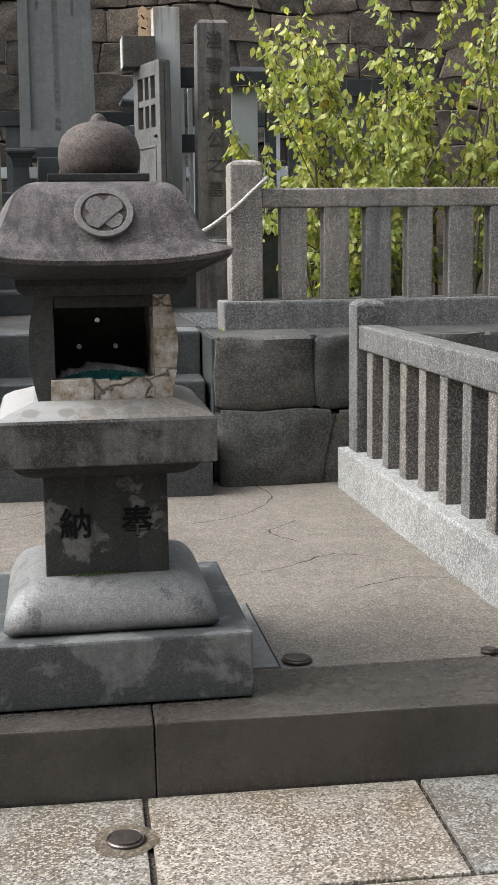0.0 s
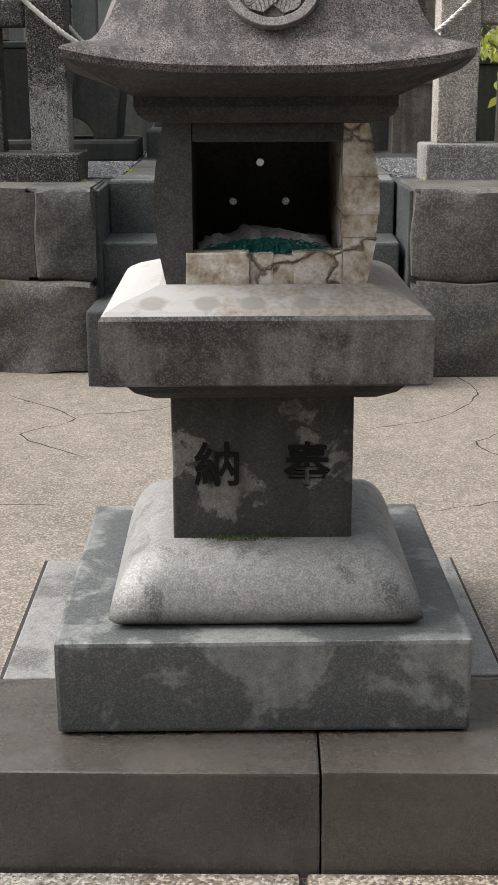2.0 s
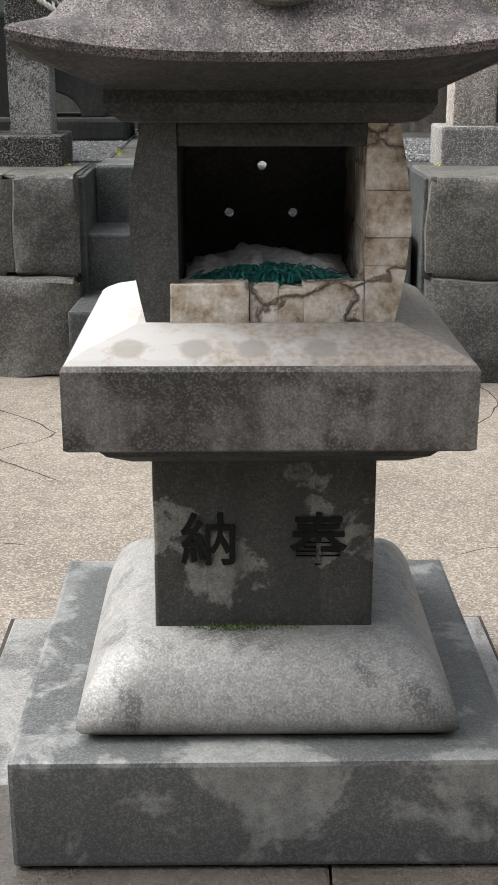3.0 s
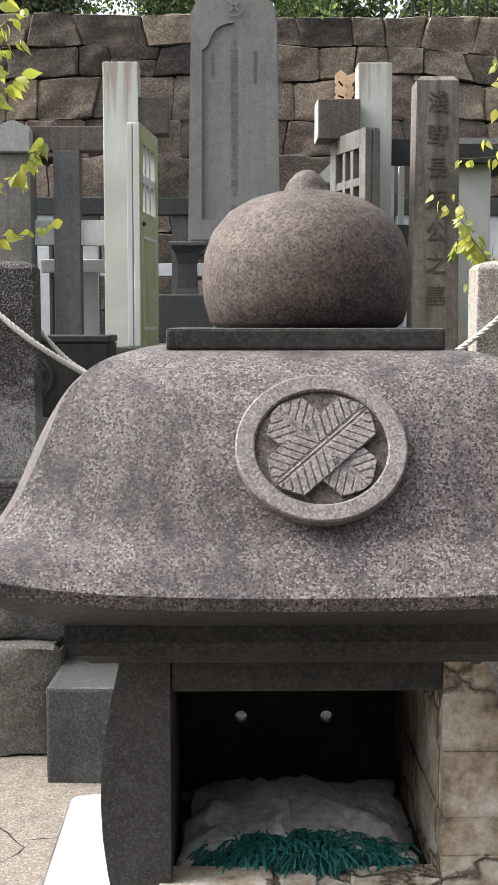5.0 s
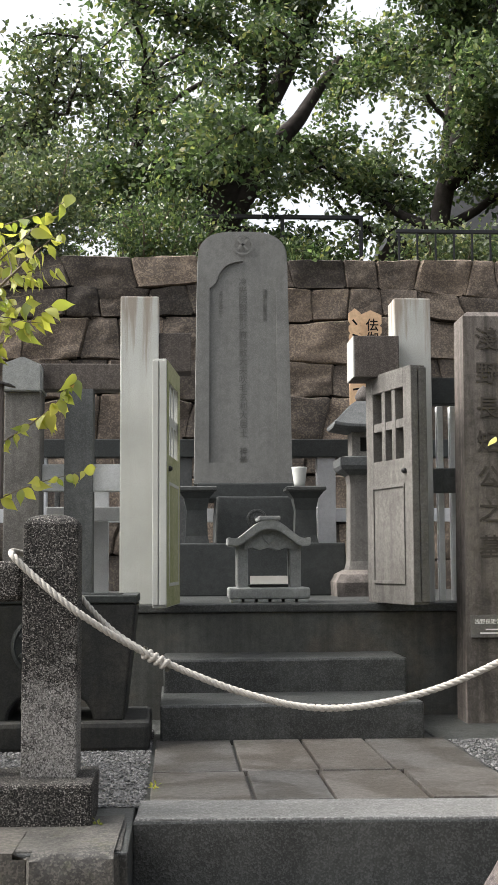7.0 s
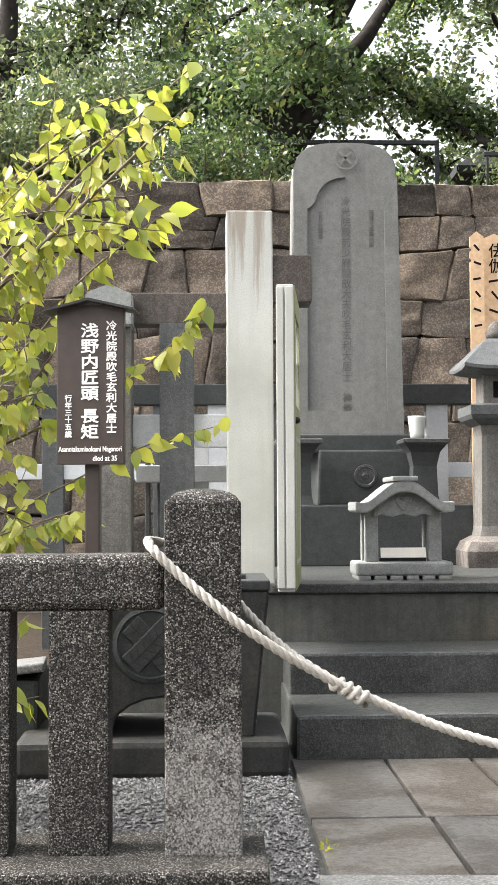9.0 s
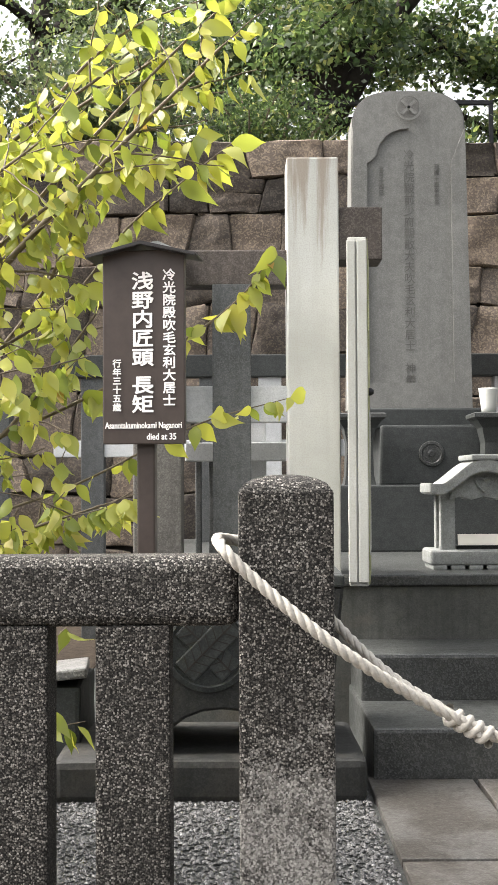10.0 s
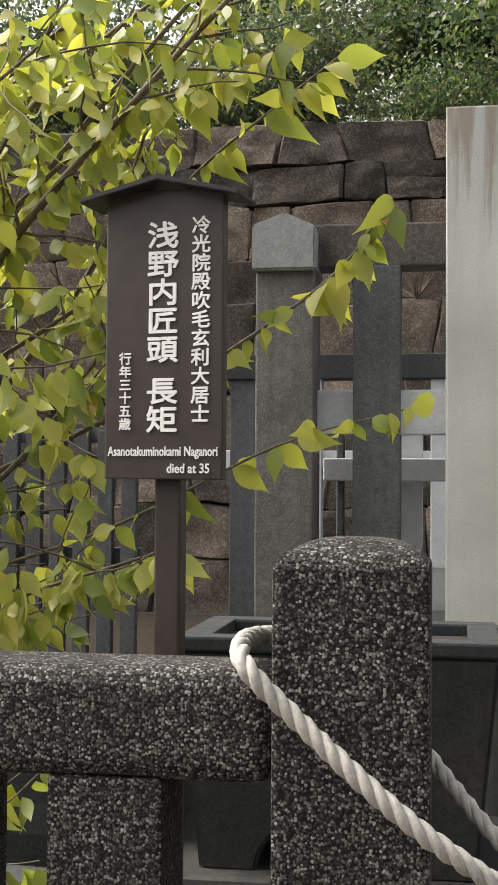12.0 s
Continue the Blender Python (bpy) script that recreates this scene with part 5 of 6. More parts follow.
for a, h in ((45, -0.013), (-45, -0.0105)):
    fe = part("feather", box(-0.036, 0.036, 0.0, 0.012, -0.09, 0.09, 0.004), M_DARK, bb)
    fe.matrix_basis = pose(-0.035, h, 1.275) @ pose(0, 0, 0, 0, a, 0)
    part("quill", box(-0.0022, 0.0022, -0.0015, 0.001, -0.088, 0.088, 0), M_INSET, fe)
    for k in range(6):
        for s in (-1, 1):
            part("barb", moved(box(0.0, 0.036, -0.0012, 0.001, -0.0012, 0.0012, 0), pose(0.002 * s, 0, -0.075 + 0.027 * k) @ pose(0, 0, 0, 0, -28 if s > 0 else 208, 0)), M_INSET, fe)
part("lining", box(-0.27, 0.27, 0.055, 0.36, 1.40, 1.442, 0), M_INSET, basin)

# loose blocks and a slab at the back
for k, (x0, x1, y0, y1, z1, label) in enumerate(((-1.62, -1.28, 7.75, 8.2, 1.12, "dark weathered stone block on the soil"), (-1.27, -1.04, 7.62, 8.0, 1.15, "dark weathered stone block on the soil"), (-1.38, -1.12, 6.95, 7.55, 0.95, "long flat grey stone beside the gravel"))):
    tagged(part("stone_block", box(x0, x1, y0, y1, 0.875, z1, 0.014, cuts=2, rough=0.006, seed=k), M_DARK), label, "stone block", "loose stone blocks")

# slab's pale stone colour stands for its brightly lit top
tagged(part("stone_slab", moved(box(-0.15, 0.12, -0.2, 0.2, 0.0, 0.03, 0.008, cuts=2, rough=0.004), pose(-1.155, 7.8, 1.151, -4, -5, 6)), M_LANDING), "stone slab lying on a dark block, coloured pale for its lit top", "stone slab")

# small stone lantern behind the gate
sl = thing("stone_lantern", "small old stone lantern behind the open gate door", "lantern", (0.937, 9.70, 1.398))
part("foot", loft([square_ring(0.19, 0), square_ring(0.194, 0.08, corner=0.08), square_ring(0.17, 0.125, corner=0.08), square_ring(0.12, 0.15)]), M_MARKER, sl, "brown-stained foot stone")
part("column", loft([square_ring(0.115, 0.145, corner=0.1), square_ring(0.102, 0.2, corner=0.1), square_ring(0.096, 0.64, corner=0.1), square_ring(0.104, 0.695, corner=0.1)]), M_DOOR, sl)
part("table", loft([square_ring(0.105, 0.69), square_ring(0.15, 0.72), square_ring(0.161, 0.74), square_ring(0.161, 0.785), square_ring(0.12, 0.795)]), M_FENCE, sl)
part("fire_box", box(-0.085, 0.085, -0.085, 0.085, 0.79, 0.94, 0.006), M_DOOR, sl)
# near-black panel on the solid block stands for a shaded opening
part("window", box(-0.035, 0.035, -0.0875, -0.08, 0.825, 0.905, 0.002), M_CUT, sl, "dark panel for the shade in the square light opening")
part("roof", loft([square_ring(0.09, 0.935), square_ring(0.18, 0.95, 0.012), square_ring(0.194, 0.957, 0.015), square_ring(0.194, 0.972, 0.016), square_ring(0.14, 1.03, 0.008), square_ring(0.08, 1.1), square_ring(0.05, 1.12)]), M_FENCE, sl)
part("finial", loft([circle(0.04, 1.115, 16), circle(0.052, 1.15, 16), circle(0.03, 1.195, 16), circle(0.004, 1.215, 16)]), M_MARKER, sl, smooth=True)

# wooden grave tablets
rng = random.Random(5)
for k, (x, w, y) in enumerate(((0.975, 0.038, 10.27), (1.085, 0.07, 10.33))):
    tb = thing("grave_tablet", "fresh pale wooden grave tablet with notched head and brushed characters", "tablet", (x, y, 1.398), group="wooden grave tablets")
    out = [(-w, 0), (w, 0), (w, 1.62), (w - 0.012, 1.63), (w, 1.645), (w, 1.68), (w - 0.012, 1.69), (w, 1.705), (w, 1.76), (0, 1.79), (-w, 1.76), (-w, 1.705), (-w + 0.012, 1.69), (-w, 1.68), (-w, 1.645), (-w + 0.012, 1.63), (-w, 1.62)]
    bd = part("board", sweep(out, 0, 0.014), M_WOOD, tb)
    if k:
        for i, ch in enumerate("佉伽"):
            part("brushed_character", moved(writing(ch, 0.085, 0.002, 0.01), pose(0.01, -0.001, 1.69 - i * 0.085)), M_CUT, bd)
    for i in range(2 if k else 0, 6):
        part("brushed_mark", moved(box(-0.022 - 0.012 * k, 0.02 + 0.012 * k, -0.001, 0.001, -0.006, 0.006, 0), pose(0.004 * (i % 2), 0, 1.70 - i * 0.085) @ pose(0, 0, 0, 0, 50 - 30 * (i % 3), 0)), M_CUT, bd)

# fence at the back of the deck
bf = thing("back_fence", "dark stone rail fence with pale uprights behind the grave", "fence")
part("rail", box(-1.6, 2.6, 10.82, 10.94, 2.29, 2.41, 0.006), M_DARK, bf)
part("lower_rail", box(-1.6, 2.6, 10.85, 10.92, 1.86, 1.95, 0.005), M_FENCE_LIGHT, bf)
for i in range(13):
    x = -1.45 + i * 0.32
    part("upright", box(x, x + 0.125, 10.84, 10.93, 1.398 if x > -0.95 else 0.88, 2.295, 0.005), M_FENCE_LIGHT if i % 2 else M_FENCE, bf)

# slatted fence further along the terrace
sf = thing("slat_fence", "grey weathered slat fence at the back of the terrace", "fence")
part("rail", box(-3.6, -1.62, 9.75, 9.79, 1.45, 1.53, 0.004), M_FENCE, sf)
part("rail", box(-3.6, -1.62, 9.75, 9.79, 1.95, 2.03, 0.004), M_FENCE, sf)
for i in range(20):
    x = -3.55 + i * 0.098
    part("slat", box(x, x + 0.062, 9.70, 9.745, 0.88, 2.02 + 0.03 * math.sin(i * 1.7), 0.004), M_FENCE, sf)

# ---- sign ----
sign = thing("sign_board", "dark brown wooden sign board with white characters under a small roof", "sign", (-0.758, 6.40, 0), -8.0)
board = part("board", box(-0.0775, 0.0775, -0.009, 0.009, 1.795, 2.155, 0.002), M_SIGN, sign)
part("post", box(-0.017, 0.017, 0.009, 0.035, 0.87, 2.12, 0.003), M_SIGN, sign)
roof_pts = [(-0.104, 2.138), (0, 2.162), (0.104, 2.138), (0.104, 2.144), (0, 2.169), (-0.104, 2.144)]
part("roof", sweep(roof_pts, -0.035, 0.04, 0.001), M_SIGN_ROOF, sign, "small black gable roof")
column = lambda text, size, x, top, wide=1.0, gap=1.0: moved(bolder(writing(text, size, 0.0012, 0.004, True, wide), size * 0.02), pose(x, -0.0096, 0) @ Matrix.Translation((0, 0, top - len(text) * size * 1.02 / 2 * gap)))
part("lettering", column("浅野内匠頭 長矩", 0.0348, -0.001, 2.113, 1.22), M_LETTER, board)
part("lettering", column("冷光院殿吹毛玄利大居士", 0.0228, 0.049, 2.118, 1.1), M_LETTER, board)
part("lettering", column("行年三十五歳", 0.0160, -0.05, 1.952, 1.05), M_LETTER, board)
part("lettering", moved(bolder(writing("Asanotakuminokami Naganori", 0.0165, 0.0012, 0.004, squeeze=0.72), 0.00022), pose(0.0, -0.0096, 1.829)), M_LETTER, board)
part("lettering", moved(bolder(writing("died at 35", 0.0165, 0.0012, 0.004, squeeze=0.85), 0.00022), pose(0.034, -0.0096, 1.808)), M_LETTER, board)


# ---- back wall, slope and railing ----
rng = random.Random(21)
block_wall("wall_3", "high retaining wall of brown rough-dressed stones", M_BACKWALL, rng, (-6.0, 13.52, 0.85), 0.5, 12.5, (0.38, 0.40, 0.32, 0.42, 0.30, 0.38, 0.33, 0.36, 0.30, 0.29), (0.26, 0.66), 0.5, 0.034, 0.002, 0.012, 0.06, 0.05, 0.03)
slope_bm = bmesh.new()
cols = []
for i in range(13):
    y = 14.0 + i * 3.0
    cols.append([slope_bm.verts.new((x, y, 4.30 + min(1.0, (y - 14) * 0.22) + 0.15 * noise.noise(Vector((x * 0.3, y * 0.3, 0))))) for x in range(-45, 46, 3)])
for a, b in zip(cols, cols[1:]):
    for i in range(len(a) - 1):
        slope_bm.faces.new((a[i], a[i + 1], b[i + 1], b[i]))
structure(part("slope", slope_bm, M_EARTH), "leafy earth slope above the retaining wall", "slope")
railing = thing("railing", "thin dark iron railing above the retaining wall", "railing")
part("top_rail", box(-0.9, 2.1, 17.2, 17.25, 5.70, 5.75, 0.008), M_IRON, railing)
for x in (-0.85, 0.1, 1.1, 2.05):
    part("post", box(x, x + 0.045, 17.2, 17.245, 4.85, 5.72, 0.006), M_IRON, railing)
rail2 = thing("railing", "dark iron bar railing at the head of the wall", "railing")
part("top_rail", box(2.1, 5.5, 15.0, 15.04, 4.95, 4.99, 0.006), M_IRON, rail2)
for i in range(18):
    part("bar", box(2.12 + i * 0.19, 2.14 + i * 0.19, 15.0, 15.02, 4.45, 4.95, 0.003), M_IRON, rail2)


# ---- trees ----
def limb(rng, start, direction, length, r0, r1, bend=0.25, n=7):
    pts, p, d = [Vector(start)], Vector(start), Vector(direction).normalized()
    for i in range(n):
        d = (d + unit(rng) * bend).normalized()
        p = p + d * (length / n)
        pts.append(p.copy())
    return pts, [r0 + (r1 - r0) * i / n for i in range(n + 1)]


def big_tree(label, seed, root, height, trunk_r, leaf_mat, spread, count, leaf_size, lean=(0, 0, 1), fork=False):
    """A tapered trunk with limbs and a crown of leaf sprays round the ends of its branches."""
    rng = random.Random(seed)
    t = thing("tree", label, "tree", root)
    bm = bmesh.new()
    trunk, rad = limb(rng, (0, 0, -0.2), lean, height * 0.75, trunk_r, trunk_r * 0.35, 0.12, 9)
    tube(smooth_line(trunk, 3), [trunk_r * (1 - 0.7 * i / 27) for i in range(28)], 10, bm)
    if fork:
        stem, sr = limb(rng, trunk[2], (0.75, 0.1, 1), height * 0.55, trunk_r * 0.7, trunk_r * 0.25, 0.16, 8)
        tube(smooth_line(stem, 3), [trunk_r * 0.7 * (1 - 0.65 * i / 24) for i in range(25)], 9, bm)
    ends = []
    for k in range(12):
        i = rng.randint(2, 8)
        a = rng.uniform(0, 6.28)
        d = Vector((math.cos(a), math.sin(a) * 0.8, rng.uniform(0.1, 0.8)))
        pts, rr = limb(rng, trunk[i], d, spread * rng.uniform(0.6, 1.1), rad[i] * 0.55, 0.02, 0.3)
        tube(pts, rr, 6, bm)
        for q in pts[3:]:
            ends.append(q)
            p2, r2 = limb(rng, q, unit(rng, 0.6), spread * rng.uniform(0.2, 0.45), 0.025, 0.006, 0.3, 4)
            tube(p2, r2, 4, bm)
            ends.extend(p2[1:])
    part("trunk", bm, M_BARK, t, "dark trunk and limbs", smooth=True)
    v, f = [], []
    per = max(3, count // len(ends))
    for e in ends:
        tilt = unit(rng)
        for i in range(per):
            o = Vector((rng.gauss(0, 0.16), rng.gauss(0, 0.16), rng.gauss(0, 0.11)))
            base = e + o
            al = (unit(rng, 0.7) + Vector((0, 0, -0.25)) + tilt * 0.3).normalized()
            sd = al.cross(unit(rng) + Vector((0, -0.5, 0.5))).normalized()
            small_leaf(v, f, base, al, sd, leaf_size * rng.uniform(0.6, 1.3))
    mesh_part("crown", v, f, leaf_mat, t, "crown of many small leaves with gaps of sky")
    return t


big_tree("tall broadleaf tree with a forked dark trunk", 31, (-0.12, 18.2, 5.0), 6.0, 0.24, M_LEAF_GREEN, 2.4, 30000, 0.09, lean=(0.3, 0, 1), fork=True)
big_tree("tall green broadleaf tree on the slope", 32, (3.1, 18.0, 5.0), 6.0, 0.16, M_LEAF_GREEN, 2.5, 42000, 0.09)
big_tree("tall dark tree on the slope", 33, (-3.0, 19.0, 5.0), 7.0, 0.2, M_LEAF_DARK, 2.6, 15000, 0.09)
big_tree("broadleaf tree on the slope", 34, (5.9, 17.5, 5.0), 6.0, 0.2, M_LEAF_GREEN, 2.4, 26000, 0.09)
big_tree("dark tree on the slope", 35, (-7.0, 18.0, 5.0), 6.5, 0.24, M_LEAF_DARK, 2.6, 20000, 0.09)
big_tree("far broadleaf tree behind the slope", 36, (-1.2, 24.0, 5.2), 8.0, 0.2, M_LEAF_GREEN, 3.4, 9000, 0.13)
big_tree("far broadleaf tree behind the slope", 37, (4.5, 25.0, 5.2), 8.0, 0.2, M_LEAF_DARK, 3.4, 18000, 0.13)


def bush(label, seed, root, size, count, leaf_size, mat, category="bush"):
    rng = random.Random(seed)
    b = thing("bush", label, category, root, group="bushes above the wall")
    bm = bmesh.new()
    v, f = [], []
    tips = []
    for k in range(16):
        pts, rr = limb(rng, (rng.uniform(-0.3, 0.3) * size[0], rng.uniform(-0.3, 0.3) * size[1], -0.1), (rng.uniform(-0.7, 0.7), rng.uniform(-0.6, 0.6), 1), size[2] * rng.uniform(0.6, 1.0), 0.03, 0.006, 0.25, 5)
        tube(pts, rr, 5, bm)
        tips.extend(pts[1:])
    part("stem", bm, M_TWIG, b)
    for i in range(count):
        e = rng.choice(tips)
        base = e + Vector((rng.gauss(0, 0.16) * size[0], rng.gauss(0, 0.16) * size[1], rng.gauss(0, 0.10) * size[2]))
        al = (unit(rng) + Vector((0, 0, 0.4))).normalized()
        small_leaf(v, f, base, al, al.cross(unit(rng)).normalized(), leaf_size * rng.uniform(0.6, 1.3))
    mesh_part("foliage", v, f, mat, b)
    return b


bush("dense dark evergreen bush above the wall", 41, (-1.9, 15.2, 4.35), (1.4, 0.8, 1.7), 24000, 0.055, M_LEAF_DARK)
bush("dense dark evergreen bush above the wall", 42, (-3.6, 15.3, 4.35), (1.5, 0.8, 1.9), 24000, 0.055, M_LEAF_DARK)
bush("dense dark evergreen bush above the wall", 43, (-5.4, 15.3, 4.35), (1.5, 0.8, 1.8), 18000, 0.06, M_LEAF_DARK)
bush("yellowing bush above the wall", 44, (-0.35, 16.2, 4.6), (1.0, 0.7, 1.3), 9000, 0.055, M_LEAF_GREEN)
bush("low green bush by the railing", 45, (1.0, 16.2, 4.6), (0.8, 0.6, 0.7), 8000, 0.055, M_LEAF_GREEN)
bush("dense green bush above the wall", 46, (3.2, 15.9, 4.5), (1.6, 0.8, 0.9), 12000, 0.065, M_LEAF_DARK)
bush("dense green bush above the wall", 47, (5.6, 15.6, 4.5), (1.6, 0.8, 1.2), 12000, 0.065, M_LEAF_DARK)


def shrub_tree(label, seed, root, branches, spray, leaf_len, mat, fill):
    """A small slender tree: arching branches that carry sprays of long drooping leaves."""
    rng = random.Random(seed)
    t = thing("shrub", label, "shrub", root)
    org = Vector(root)
    bm = bmesh.new()
    v, f = [], []

    def dress(pts, gap):
        for a, b in zip(pts, pts[1:]):
            d = (b - a).normalized()
            for s in (-1, 1):
                for _ in range(2 if rng.random() < fill else 1 if rng.random() < 0.8 else 0):
                    p = a.lerp(b, rng.random())
                    out = (d * 0.45 + d.cross(Vector((0, 0, 1))).normalized() * s * rng.uniform(0.2, 0.8) + Vector((0, 0, rng.uniform(-2.0, -0.7))) + unit(rng) * 0.3).normalized()
                    sd = out.cross(Vector((rng.uniform(-0.9, 0.9), rng.uniform(-1.4, 0.2), 0.5))).normalized()
                    leaf(v, f, p + out * 0.008, out, sd, leaf_len * rng.uniform(0.6, 1.15), rng.uniform(0.1, 0.5))

    for pts, r in branches:
        line = smooth_line([Vector(p) - org for p in pts], 6)
        tube(line, [r * (1 - 0.8 * i / len(line)) for i in range(len(line))], 6, bm)
        for i in range(2, len(line) - 1):
            for _ in range(spray):
                if rng.random() < 0.75:
                    d = ((line[i + 1] - line[i]).normalized() * 0.7 + unit(rng, 0.7) * 0.8 + Vector((0, 0, 0.15))).normalized()
                    tw, rr = limb(rng, line[i], d, rng.uniform(0.10, 0.30), r * 0.22, 0.0012, 0.22, 5)
                    tube(tw, rr, 4, bm)
                    dress(tw, 0.03)
        dress(line[len(line) // 2:], 0.03)
    part("branch", bm, M_TWIG, t, "thin brown branches", smooth=True)
    mesh_part("foliage", v, f, mat, t, "drooping yellow-green leaves", True)
    return t


left = [
    ([(-1.75, 7.15, 0.87), (-1.72, 7.1, 1.5), (-1.6, 7.0, 2.1), (-1.45, 6.95, 2.8)], 0.03),
    ([(-1.72, 7.1, 1.3), (-1.45, 6.95, 1.75), (-1.15, 6.85, 2.15), (-0.9, 6.8, 2.4), (-0.62, 6.75, 2.66)], 0.014),
    ([(-1.7, 7.1, 1.5), (-1.4, 6.9, 2.05), (-1.15, 6.8, 2.4), (-0.85, 6.75, 2.62)], 0.012),
    ([(-1.72, 7.1, 1.2), (-1.4, 7.0, 1.6), (-1.1, 6.9, 1.85), (-0.9, 6.85, 2.1)], 0.010),
    ([(-1.72, 7.1, 1.1), (-1.4, 6.9, 1.45), (-1.1, 6.8, 1.6), (-0.86, 6.7, 1.68)], 0.008),
    ([(-1.7, 7.1, 1.4), (-1.5, 6.8, 1.9), (-1.35, 6.6, 2.3), (-1.15, 6.5, 2.6)], 0.011),
    ([(-1.72, 7.1, 1.6), (-1.85, 6.9, 2.0), (-1.7, 6.7, 2.4), (-1.5, 6.6, 2.75)], 0.012),
    ([(-1.7, 7.1, 1.25), (-1.55, 7.0, 1.7), (-1.35, 6.95, 2.0), (-1.1, 6.9, 2.25)], 0.010),
    ([(-1.7, 7.1, 1.3), (-1.5, 6.75, 1.6), (-1.3, 6.55, 1.8), (-1.08, 6.5, 1.95)], 0.009),
    ([(-1.72, 7.1, 1.5), (-1.35, 7.05, 2.2), (-1.1, 7.0, 2.5), (-0.75, 6.95, 2.72)], 0.011),
    ([(-1.72, 7.1, 1.4), (-1.3, 7.15, 1.9), (-1.05, 7.1, 2.2), (-0.92, 7.05, 2.5)], 0.010),
    ([(-1.72, 7.1, 1.05), (-1.4, 6.7, 1.22), (-1.15, 6.5, 1.3), (-0.98, 6.4, 1.3)], 0.005),
    ([(-1.72, 7.1, 1.4), (-1.45, 6.7, 2.05), (-1.2, 6.6, 2.25), (-0.98, 6.55, 2.4)], 0.009),
]
shrub_tree("slender shrub with yellow-green drooping leaves behind the fence", 51, (-1.75, 7.15, 0.87), left, 2, 0.062, M_LEAF, 0.2)
twigs = [
    ([(-1.35, 6.95, 2.0), (-1.05, 6.9, 2.35), (-0.78, 6.9, 2.65), (-0.52, 6.9, 2.9)], 0.007),
    ([(-1.3, 6.9, 2.1), (-1.05, 6.85, 2.5), (-0.85, 6.85, 2.72), (-0.62, 6.85, 2.82)], 0.006),
    ([(-1.2, 6.9, 2.2), (-0.95, 6.85, 2.38), (-0.78, 6.85, 2.44), (-0.66, 6.85, 2.5)], 0.005),
    ([(-1.3, 7.0, 1.95), (-1.0, 6.95, 2.12), (-0.84, 6.95, 2.31), (-0.72, 6.98, 2.42), (-0.60, 7.0, 2.52)], 0.005),
    ([(-1.2, 6.95, 1.8), (-0.9, 6.9, 1.93), (-0.68, 6.88, 2.06), (-0.57, 6.88, 2.15), (-0.5, 6.88, 2.25)], 0.005),
    ([(-1.25, 6.95, 1.62), (-0.95, 6.88, 1.72), (-0.68, 6.85, 1.85), (-0.47, 6.85, 1.91)], 0.004),
]
rng = random.Random(77)
sprig = thing("shrub_sprig", "arching sprigs of yellow-green leaves beside the sign", "shrub", (-1.3, 7.0, 1.62))
tb_, tv, tf = bmesh.new(), [], []
for pts, r in twigs:
    line = smooth_line([Vector(p) - Vector((-1.3, 7.0, 1.62)) for p in pts], 7)
    tube(line, [r * (1 - 0.8 * i / len(line)) for i in range(len(line))], 6, tb_)
    for i in range(6, len(line)):
        for s in (-1, 1):
            if rng.random() < 0.8:
                out = Vector((rng.uniform(-0.5, 0.95), s * rng.uniform(0.0, 0.8) - 0.2, rng.uniform(-1.0, 0.1))).normalized()
                leaf(tv, tf, line[i], out, out.cross(Vector((rng.uniform(-0.9, 0.9), 1, rng.uniform(-0.3, 0.6)))).normalized(), 0.078 * rng.uniform(0.5, 1.2), rng.uniform(0.1, 0.8))
part("twig", tb_, M_TWIG, sprig)
mesh_part("foliage", tv, tf, M_LEAF, sprig, "", True)

right = []
rr_ = random.Random(8)
for k in range(36):
    x0, y0 = 2.15 + rr_.uniform(-0.45, 0.75), 7.2 + rr_.uniform(-0.2, 0.4)
    a = rr_.uniform(0, 6.28)
    rch = rr_.uniform(0.25, 0.85)
    hgt = rr_.uniform(0.75, 1.8) + max(0, x0 - 1.95) * rr_.uniform(0.3, 1.0)
    right.append(([(x0, y0, 0.87), (x0 + 0.2 * rch * math.cos(a), y0 + 0.2 * rch * math.sin(a), 0.87 + hgt * 0.4), (x0 + 0.6 * rch * math.cos(a), y0 + 0.5 * rch * math.sin(a), 0.87 + hgt * 0.75), (x0 + rch * math.cos(a), y0 + 0.7 * rch * math.sin(a), 0.87 + hgt)], 0.012))
shrub_tree("leafy yellow-green shrub behind the granite fence", 52, (2.0, 7.3, 0.87), right, 2, 0.066, M_LEAF, 0.25)

# sprigs that reach past the granite post
reach = [
    ([(1.75, 7.1, 1.25), (1.45, 6.85, 1.42), (1.3, 6.65, 1.5), (1.16, 6.5, 1.5)], 0.004),
    ([(1.75, 7.15, 1.6), (1.55, 7.0, 1.95), (1.45, 6.9, 2.1), (1.36, 6.85, 2.2)], 0.004),
]
shrub_tree("yellow-green sprigs reaching past the granite fence post", 58, (1.75, 7.1, 1.2), reach, 1, 0.055, M_LEAF, 0.0)


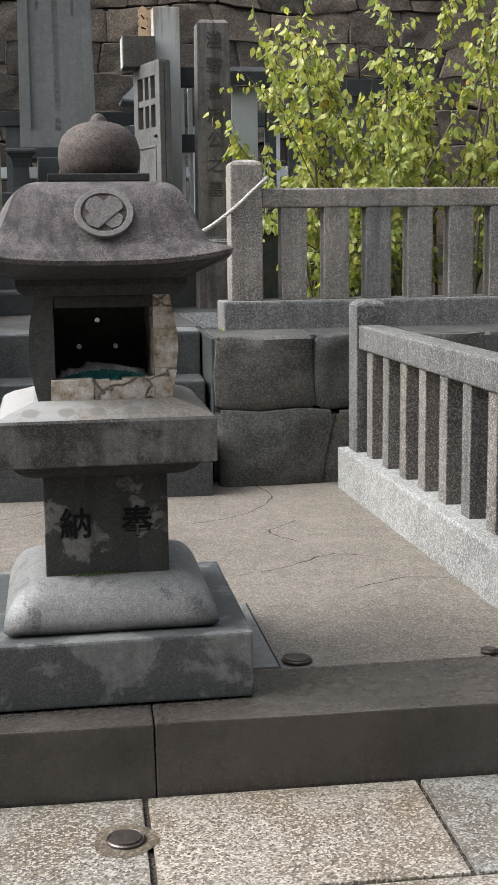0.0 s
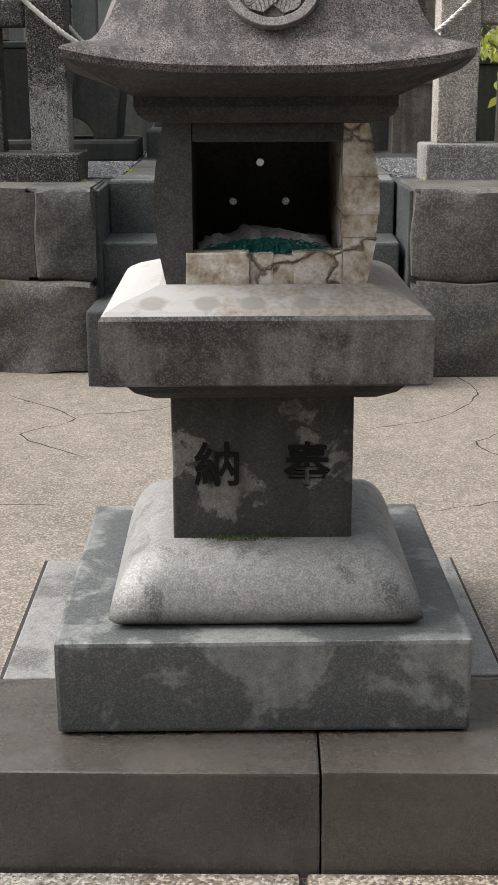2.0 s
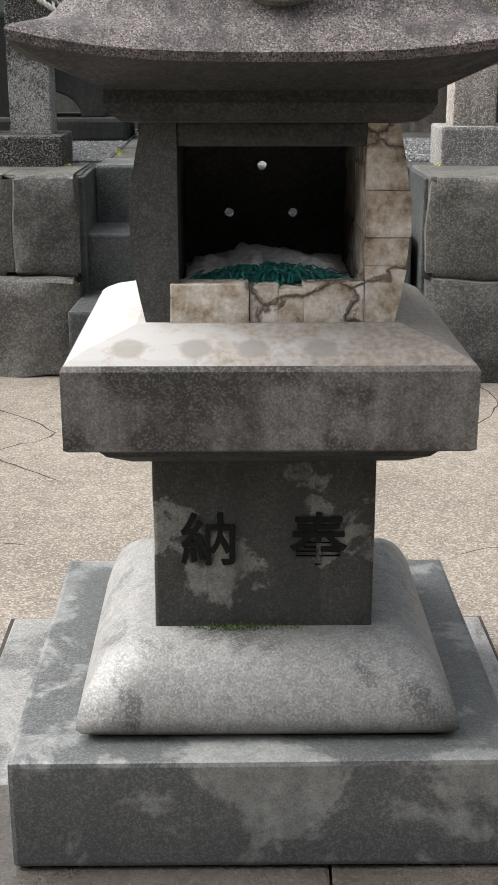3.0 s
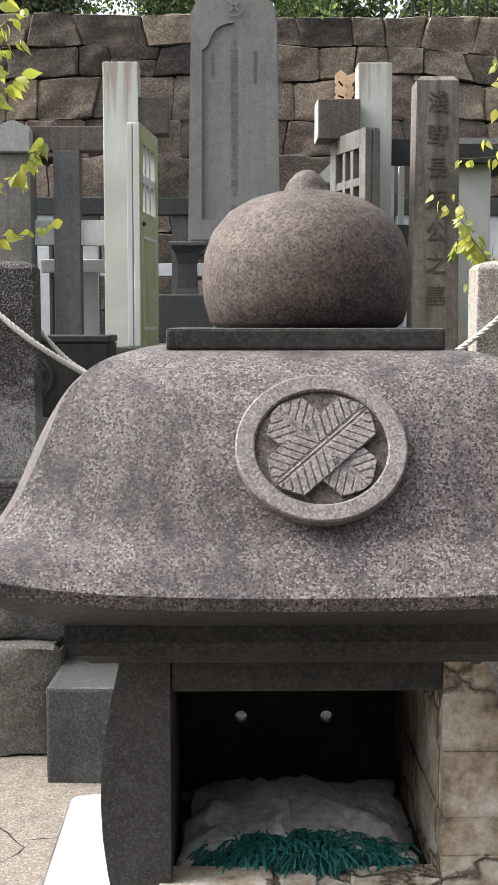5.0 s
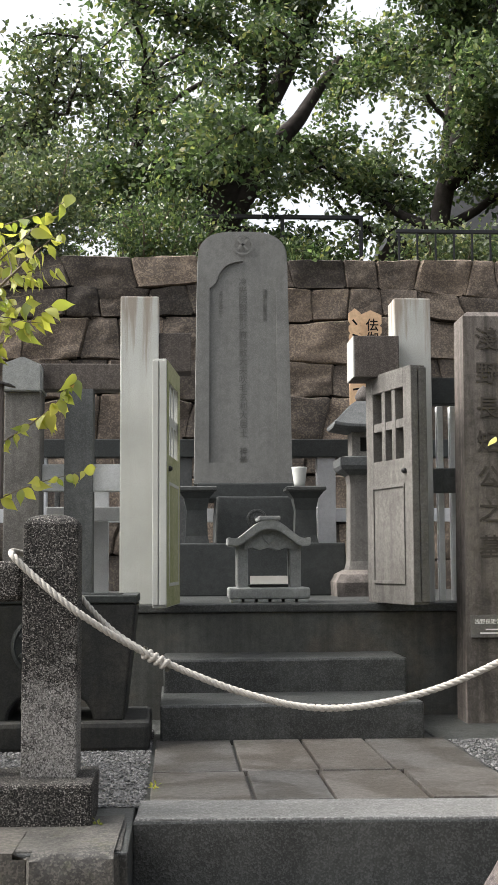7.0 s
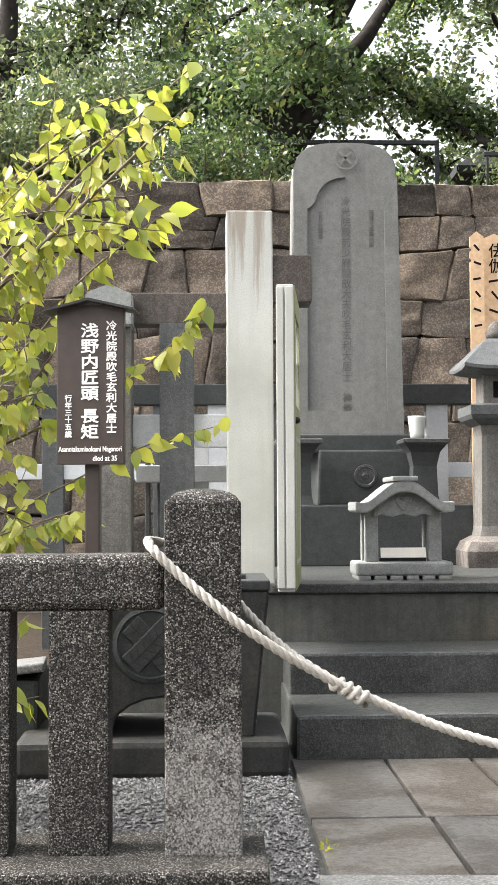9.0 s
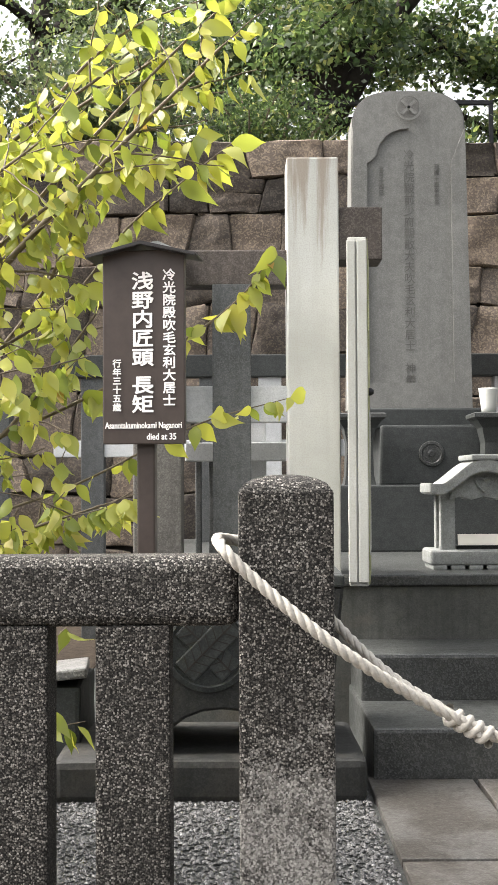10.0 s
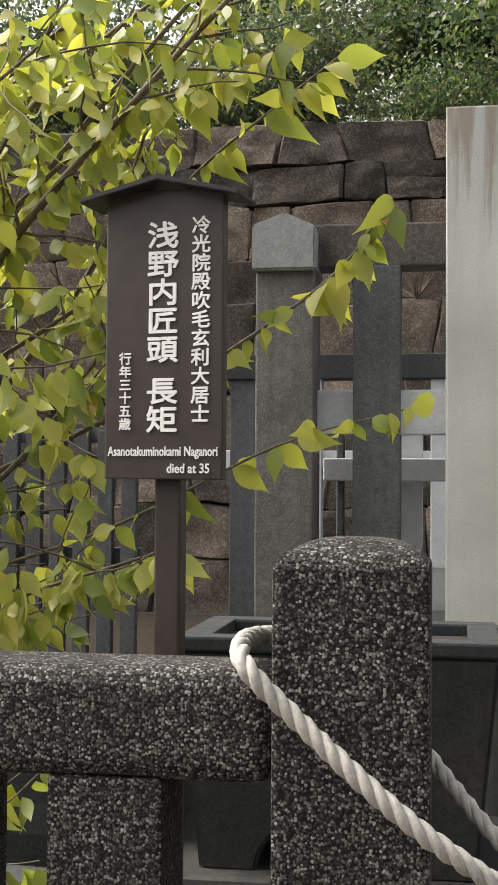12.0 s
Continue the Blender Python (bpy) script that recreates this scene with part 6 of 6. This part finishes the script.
def tuft(label, seed, at, size, count, mat, blade=False):
    """A small weed: a fan of short leaves from one root."""
    rng = random.Random(seed)
    w = thing("weed", label, "weed", at, group="weeds")
    v, f = [], []
    for i in range(count):
        d = (unit(rng, 0.5) + Vector((0, 0, 0.9))).normalized()
        s = d.cross(unit(rng)).normalized()
        if blade:
            k = len(v)
            v.extend((-s * 0.006, s * 0.006, d * size * rng.uniform(0.5, 1.2) + Vector((0, 0, size * 0.2))))
            f.append((k, k + 1, k + 2))
        else:
            p = d * size * rng.uniform(0.2, 0.8)
            leaf(v, f, p, d, s, size * 0.45, 0.3)
    mesh_part("leaves", v, f, mat, w)
    return w


tuft("tiny green weed at the edge of the path", 61, (-0.215, 6.56, 0.884), 0.035, 12, M_LEAF)
tuft("tiny green weed at the foot of the fence plinth", 62, (-0.36, 6.03, 0.878), 0.03, 10, M_LEAF)
tuft("tiny green weed in a joint of the terrace", 63, (1.0, 6.02, 0.878), 0.028, 8, M_LEAF)
tuft("small fern growing from the top of the wall", 64, (1.12, 13.45, 4.28), 0.17, 22, M_LEAF_GREEN)
tuft("dry tuft rooted in a wall joint", 65, (-0.62, 13.42, 3.05), 0.2, 30, M_TWIG, True)
for k in range(16):
    tuft("grass tuft along the top of the wall", 70 + k, (-5.2 + k * 0.66 + 0.2 * math.sin(k * 2.3), 13.75, 4.28), 0.16 + 0.05 * math.sin(k), 26, M_LEAF_GREEN, True)

# roof of a building behind the railing
house = thing("building", "dark hipped roof of a small building beyond the slope", "building", (5.0, 20.5, 5.0))
part("wall", box(-1.6, 2.6, 0.3, 2.5, 0, 1.3, 0.02), M_BARK, house)
part("roof", loft([[(-2.1, -0.3, 1.2), (3.1, -0.3, 1.2), (3.1, 3.1, 1.2), (-2.1, 3.1, 1.2)], [(-2.1, -0.3, 1.3), (3.1, -0.3, 1.3), (3.1, 3.1, 1.3), (-2.1, 3.1, 1.3)], [(-0.4, 1.2, 2.6), (1.4, 1.2, 2.6), (1.4, 1.6, 2.6), (-0.4, 1.6, 2.6)]]), M_IRON, house)

# ---- paving slabs, last ----
xs = [-3.2, -2.15, -1.1, -0.028, 0.66, 1.62, 2.6, 3.6]
ys = [0.0, -0.485, -1.1, -1.9, -2.8, -3.8]
for j, (y1, y0) in enumerate(zip(ys, ys[1:])):
    shift = 0.0 if j % 2 == 0 else 0.42
    for a, b in zip(xs, xs[1:]):
        part("paving_slab", box(a + shift + 0.007, b + shift - 0.007, y0 + 0.007, y1 - 0.007, -0.04, 0.0, 0.005), M_PAVER, paving)
